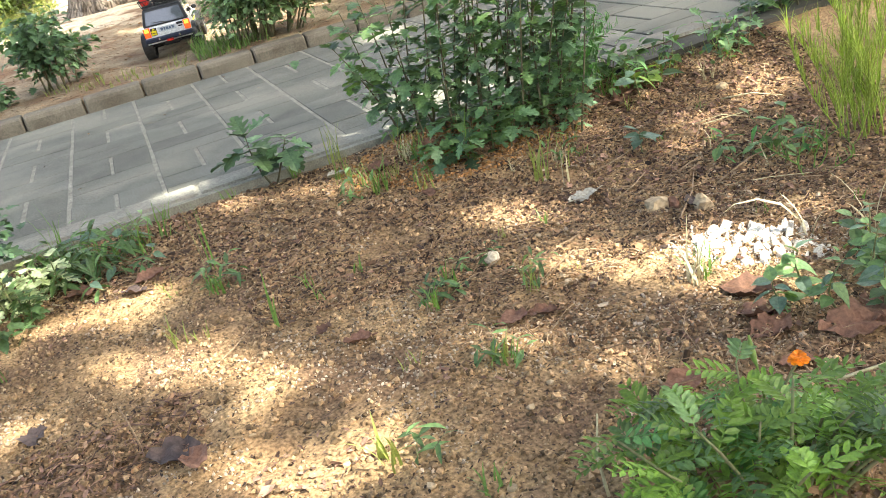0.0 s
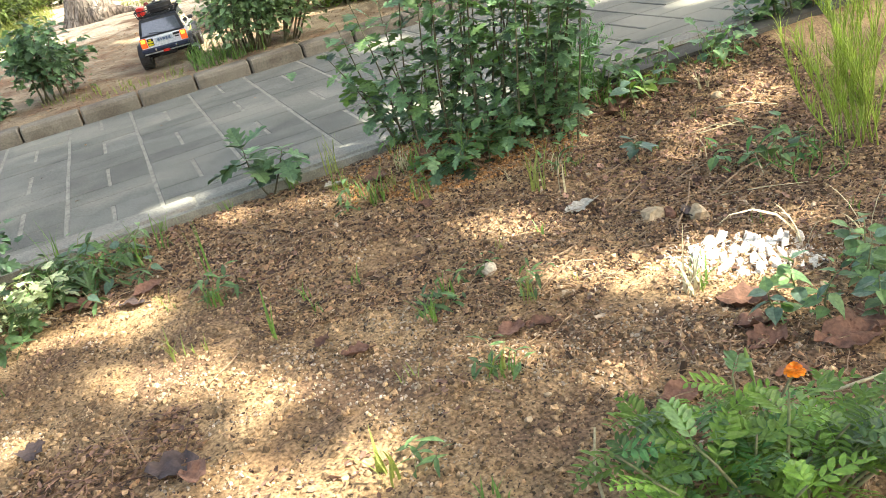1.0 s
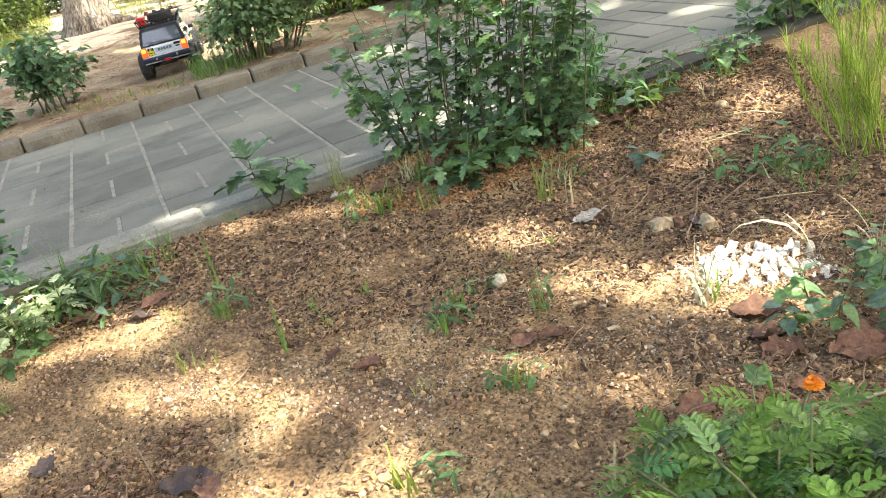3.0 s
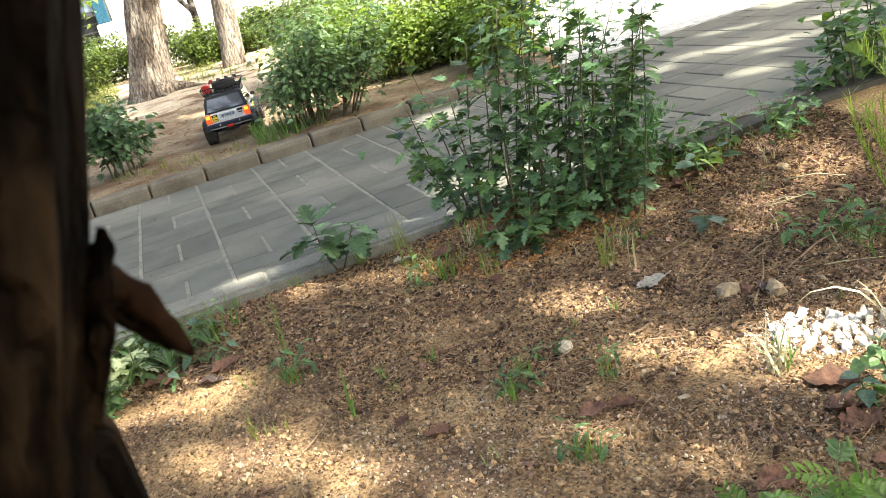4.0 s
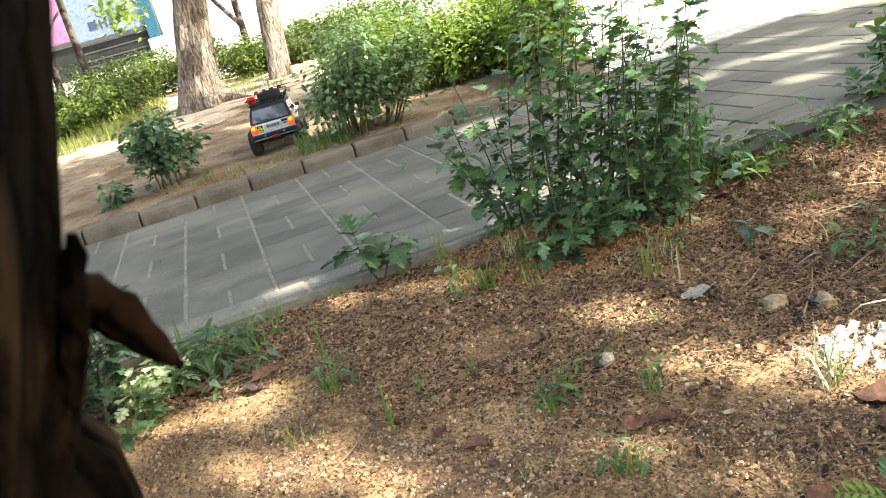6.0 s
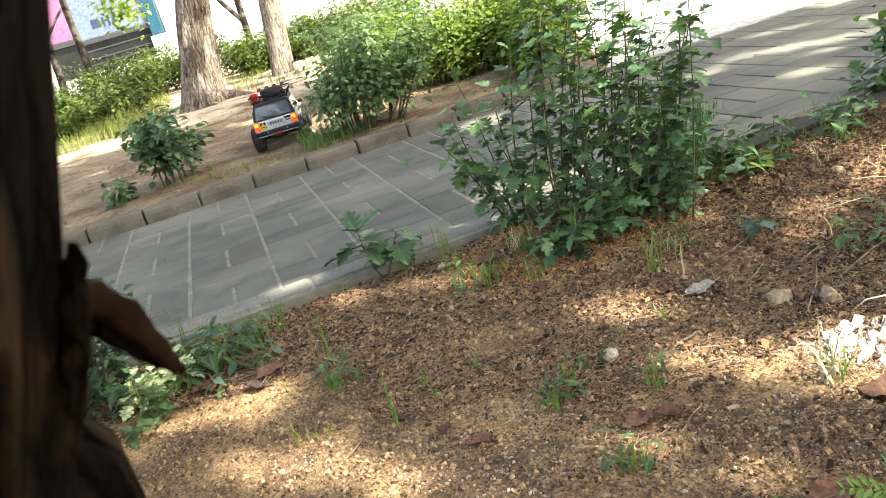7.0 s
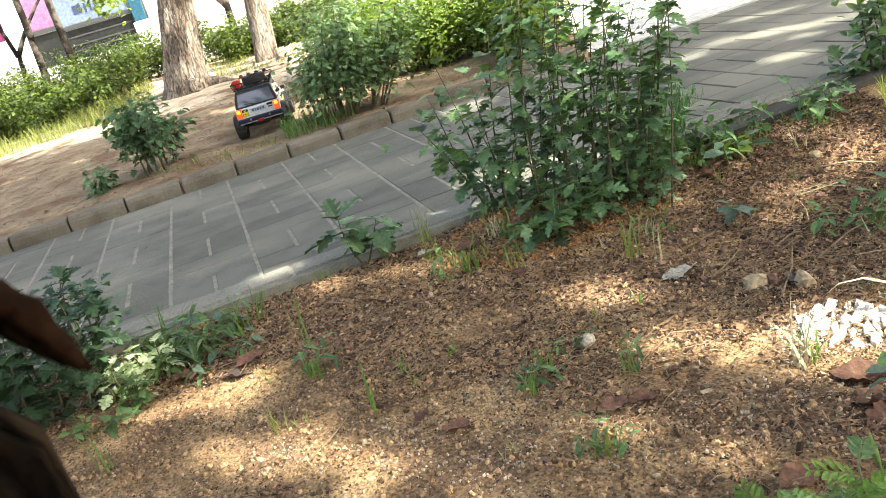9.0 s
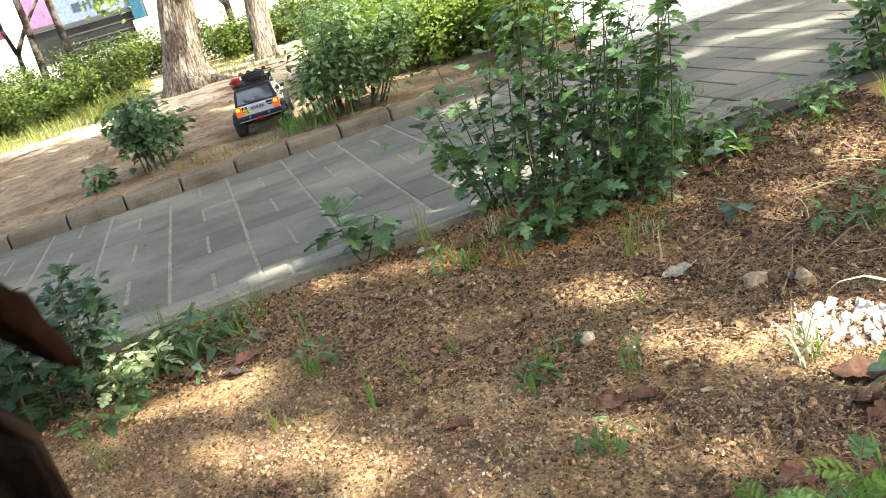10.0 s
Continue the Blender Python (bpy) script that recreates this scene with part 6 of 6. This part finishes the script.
for lab, pts, r in (("thin brown twig on the litter", [(0.85, 1.12, 0.006), (0.95, 1.16, 0.012), (1.08, 1.19, 0.008)], 0.0022), ("thin grey twig on the litter", [(0.70, 1.02, 0.004), (0.80, 1.12, 0.010), (0.88, 1.22, 0.006)], 0.0018),
                    ("thin pale stalk under the marigold", [(0.56, 0.57, 0.004), (0.64, 0.56, 0.010), (0.74, 0.58, 0.008)], 0.0020), ("thin brown twig by the kerb", [(0.10, 1.62, 0.004), (0.14, 1.56, 0.010), (0.15, 1.52, 0.004)], 0.0018),
                    ("dry stalk on sunlit sand", [(-0.02, 1.06, 0.003), (0.02, 1.09, 0.008), (0.05, 1.14, 0.005)], 0.0012), ("dry stalk over dark soil", [(-0.12, 0.93, 0.003), (-0.125, 0.95, 0.03), (-0.13, 0.965, 0.05)], 0.0012),
                    ("grey stalk near the weeds", [(0.46, 1.0, 0.004), (0.52, 1.03, 0.012), (0.58, 1.02, 0.004)], 0.0012), ("bent straw on the sand", [(0.28, 0.55, 0.003), (0.285, 0.57, 0.035), (0.30, 0.585, 0.065)], 0.0018)):
    twig(lab, pts, r, M_STRAW if "straw" in lab or "pale" in lab else M_TWIG)

rt = random.Random(19)
for k in range(18):
    x, y, a, ln = rt.uniform(0.74, 1.20), rt.uniform(1.02, 1.45), rt.gauss(0.3, 0.7), rt.uniform(0.06, 0.17)
    c, s = math.cos(a) * ln / 2, math.sin(a) * ln / 2
    twig("thin dry twig lying across the litter", [(x - c, y - s, 0.005), (x + 0.1 * s, y - 0.1 * c, rt.uniform(0.008, 0.02)), (x + c, y + s, 0.006)], rt.uniform(0.0009, 0.0018), M_STRAW if k % 3 == 0 else M_TWIG)

# ---- kerbs and paving ----
kerb_far = thing("kerb", "grey-brown concrete kerb of short blocks along the planted strip", "kerb", pose(0, 0, 0), kind="structure")
rk = random.Random(15)
shapes = []
for k in range(3):
    b = Build()
    h, w, hl = 0.050, 0.080, 0.0995
    prof = [(0.0, -0.06), (0.0, h * 0.62), (0.004, h * 0.86), (0.014, h), (w - 0.010, h + 0.001), (w, h * 0.85), (w, -0.06)]
    xs = [-hl, -hl + 0.006, -0.03, 0.03, hl - 0.006, hl]
    n = len(prof)
    for i, x in enumerate(xs):
        cut = 0.004 if i in (0, 5) else 0
        for q, (y, z) in enumerate(prof):
            j = 0.0018 * noise.noise((x * 40 + k * 9, y * 60, z * 60))
            b.v.append((x, y + (cut if q < 3 else 0) + j, z - (cut if 2 <= q <= 5 else 0) + j))
    b.f = [(i * n + q, i * n + q + 1, (i + 1) * n + q + 1, (i + 1) * n + q)[::-1] for i in range(len(xs) - 1) for q in range(n - 1)]
    b.f += [tuple(range(n)), tuple(reversed(range((len(xs) - 1) * n, len(xs) * n)))]
    b.mi = [0] * len(b.f)
    shapes.append(b.mesh("kerb_stone", M_KERB))
for k in range(-42, 9):
    part("kerb_stone", rk.choice(shapes), None, kerb_far, m=pose(-0.158 - 0.10275 + 0.2055 * k, KERB_FAR + rk.uniform(-0.002, 0.002), rk.uniform(-0.002, 0.002), rk.uniform(-0.8, 0.8), rk.uniform(-0.4, 0.4), rk.uniform(-0.5, 0.5)))

kerb_near = thing("kerb", "long flush concrete kerb between paving and soil", "kerb", pose(0, 0, 0), kind="structure")
long_shape = Build()
for i, x in enumerate([-0.4965, -0.49] + list(np.linspace(-0.44, 0.44, 12)) + [0.49, 0.4965]):
    cut = 0.003 if i in (0, 15) else 0
    for q, (y, z) in enumerate(((0.0, -0.10), (0.0, -0.004), (0.005, 0.003), (0.080, 0.003), (0.085, -0.002), (0.085, -0.10))):
        j = 0.0022 * noise.noise((x * 14, y * 50, z * 50))
        long_shape.v.append((x, y + (cut if q < 2 else 0) + j, z - (cut if 1 < q < 5 else 0) + j * 0.6))
long_shape.f = [(i * 6 + q, (i + 1) * 6 + q, (i + 1) * 6 + q + 1, i * 6 + q + 1) for i in range(15) for q in range(5)] + [(5, 4, 3, 2, 1, 0), tuple(range(90, 96))]
# the soil-side face takes the concrete with the painted shade
long_shape.mi = [1 if k < 75 and k % 5 == 0 else 0 for k in range(len(long_shape.f))]
long_mesh = long_shape.mesh("kerb_stone", [M_KERB2, M_SHADEDFACE])
for k in range(-9, 9):
    part("kerb_stone", long_mesh, None, kerb_near, m=pose(0.067 + 0.5 + k, KERB_OUT - 0.012 * (0.5 + k), 0, 0, 0, -0.7))

pavement = thing("pavement", "grey concrete pavers laid in basket weave with sandy joints", "pavement", pose(0, 0, 0), kind="structure")
part("joint_sand", Build().box(-9.0, 1.78, -0.06, 1.05, 3.26, -0.0018), M_SAND, pavement, "pale sand in the joints")
part("joint_dirt", Build().box(1.05, 1.70, -0.06, 9.0, 3.26, -0.007), M_BED, pavement, "dark dirt in the joints")
CX, CY, X0, Y0 = 0.209, 0.2, -0.207, 3.228
rp = random.Random(33)
cache = {}


def paver_mesh(w, d):
    key = (round(w, 3), round(d, 3))
    if key not in cache:
        c = 0.0022
        v = [(x * w / 2, y * d / 2, -0.05) for x, y in ((-1, -1), (1, -1), (1, 1), (-1, 1))]
        v += [(x * w / 2, y * d / 2, -c * 0.8) for x, y in ((-1, -1), (1, -1), (1, 1), (-1, 1))]
        v += [(x * (w / 2 - c), y * (d / 2 - c), 0) for x, y in ((-1, -1), (1, -1), (1, 1), (-1, 1))]
        f = [(8, 9, 10, 11)] + [(r * 4 + i, r * 4 + (i + 1) % 4, r * 4 + 4 + (i + 1) % 4, r * 4 + 4 + i) for r in (0, 1) for i in range(4)]
        cache[key] = (Build().add(v, f).mesh("paver", M_PAVER), v, f)
    return cache[key]


near_box, rest = [], Build()
for i in range(-42, 42):
    for j in range(0, 7):
        x0, y1 = X0 + CX * i, Y0 - CY * j
        y0 = max(y1 - CY, KERB_IN - 0.002 - 0.012 * x0)
        jx = 0.0085 if x0 < 1.0 else 0.006
        if (i + j) % 2 == 0:
            bricks = [(x0, x0 + CX / 2, y0, y1), (x0 + CX / 2, x0 + CX, y0, y1)]
        elif y1 - CY / 2 > y0 + 0.02:
            bricks = [(x0, x0 + CX, y0, y1 - CY / 2), (x0, x0 + CX, y1 - CY / 2, y1)]
        else:
            bricks = [(x0, x0 + CX, y0, y1)]
        for a, c, d, e in bricks:
            me, v, f = paver_mesh(c - a - jx, e - d - 0.0016)
            m = pose((a + c) / 2, (d + e) / 2, rp.uniform(-0.0012, 0.0008), rp.uniform(-0.35, 0.35), rp.uniform(-0.35, 0.35), rp.uniform(-0.3, 0.3))
            if -0.95 < (a + c) / 2 < 1.40:
                near_box.append((me, m))
            else:
                rest.add(v, f, m)
for me, m in near_box:
    part("paver", me, None, pavement, m=m)
tagged(part("far_pavers", rest, M_PAVER, pavement), kind="stuff")
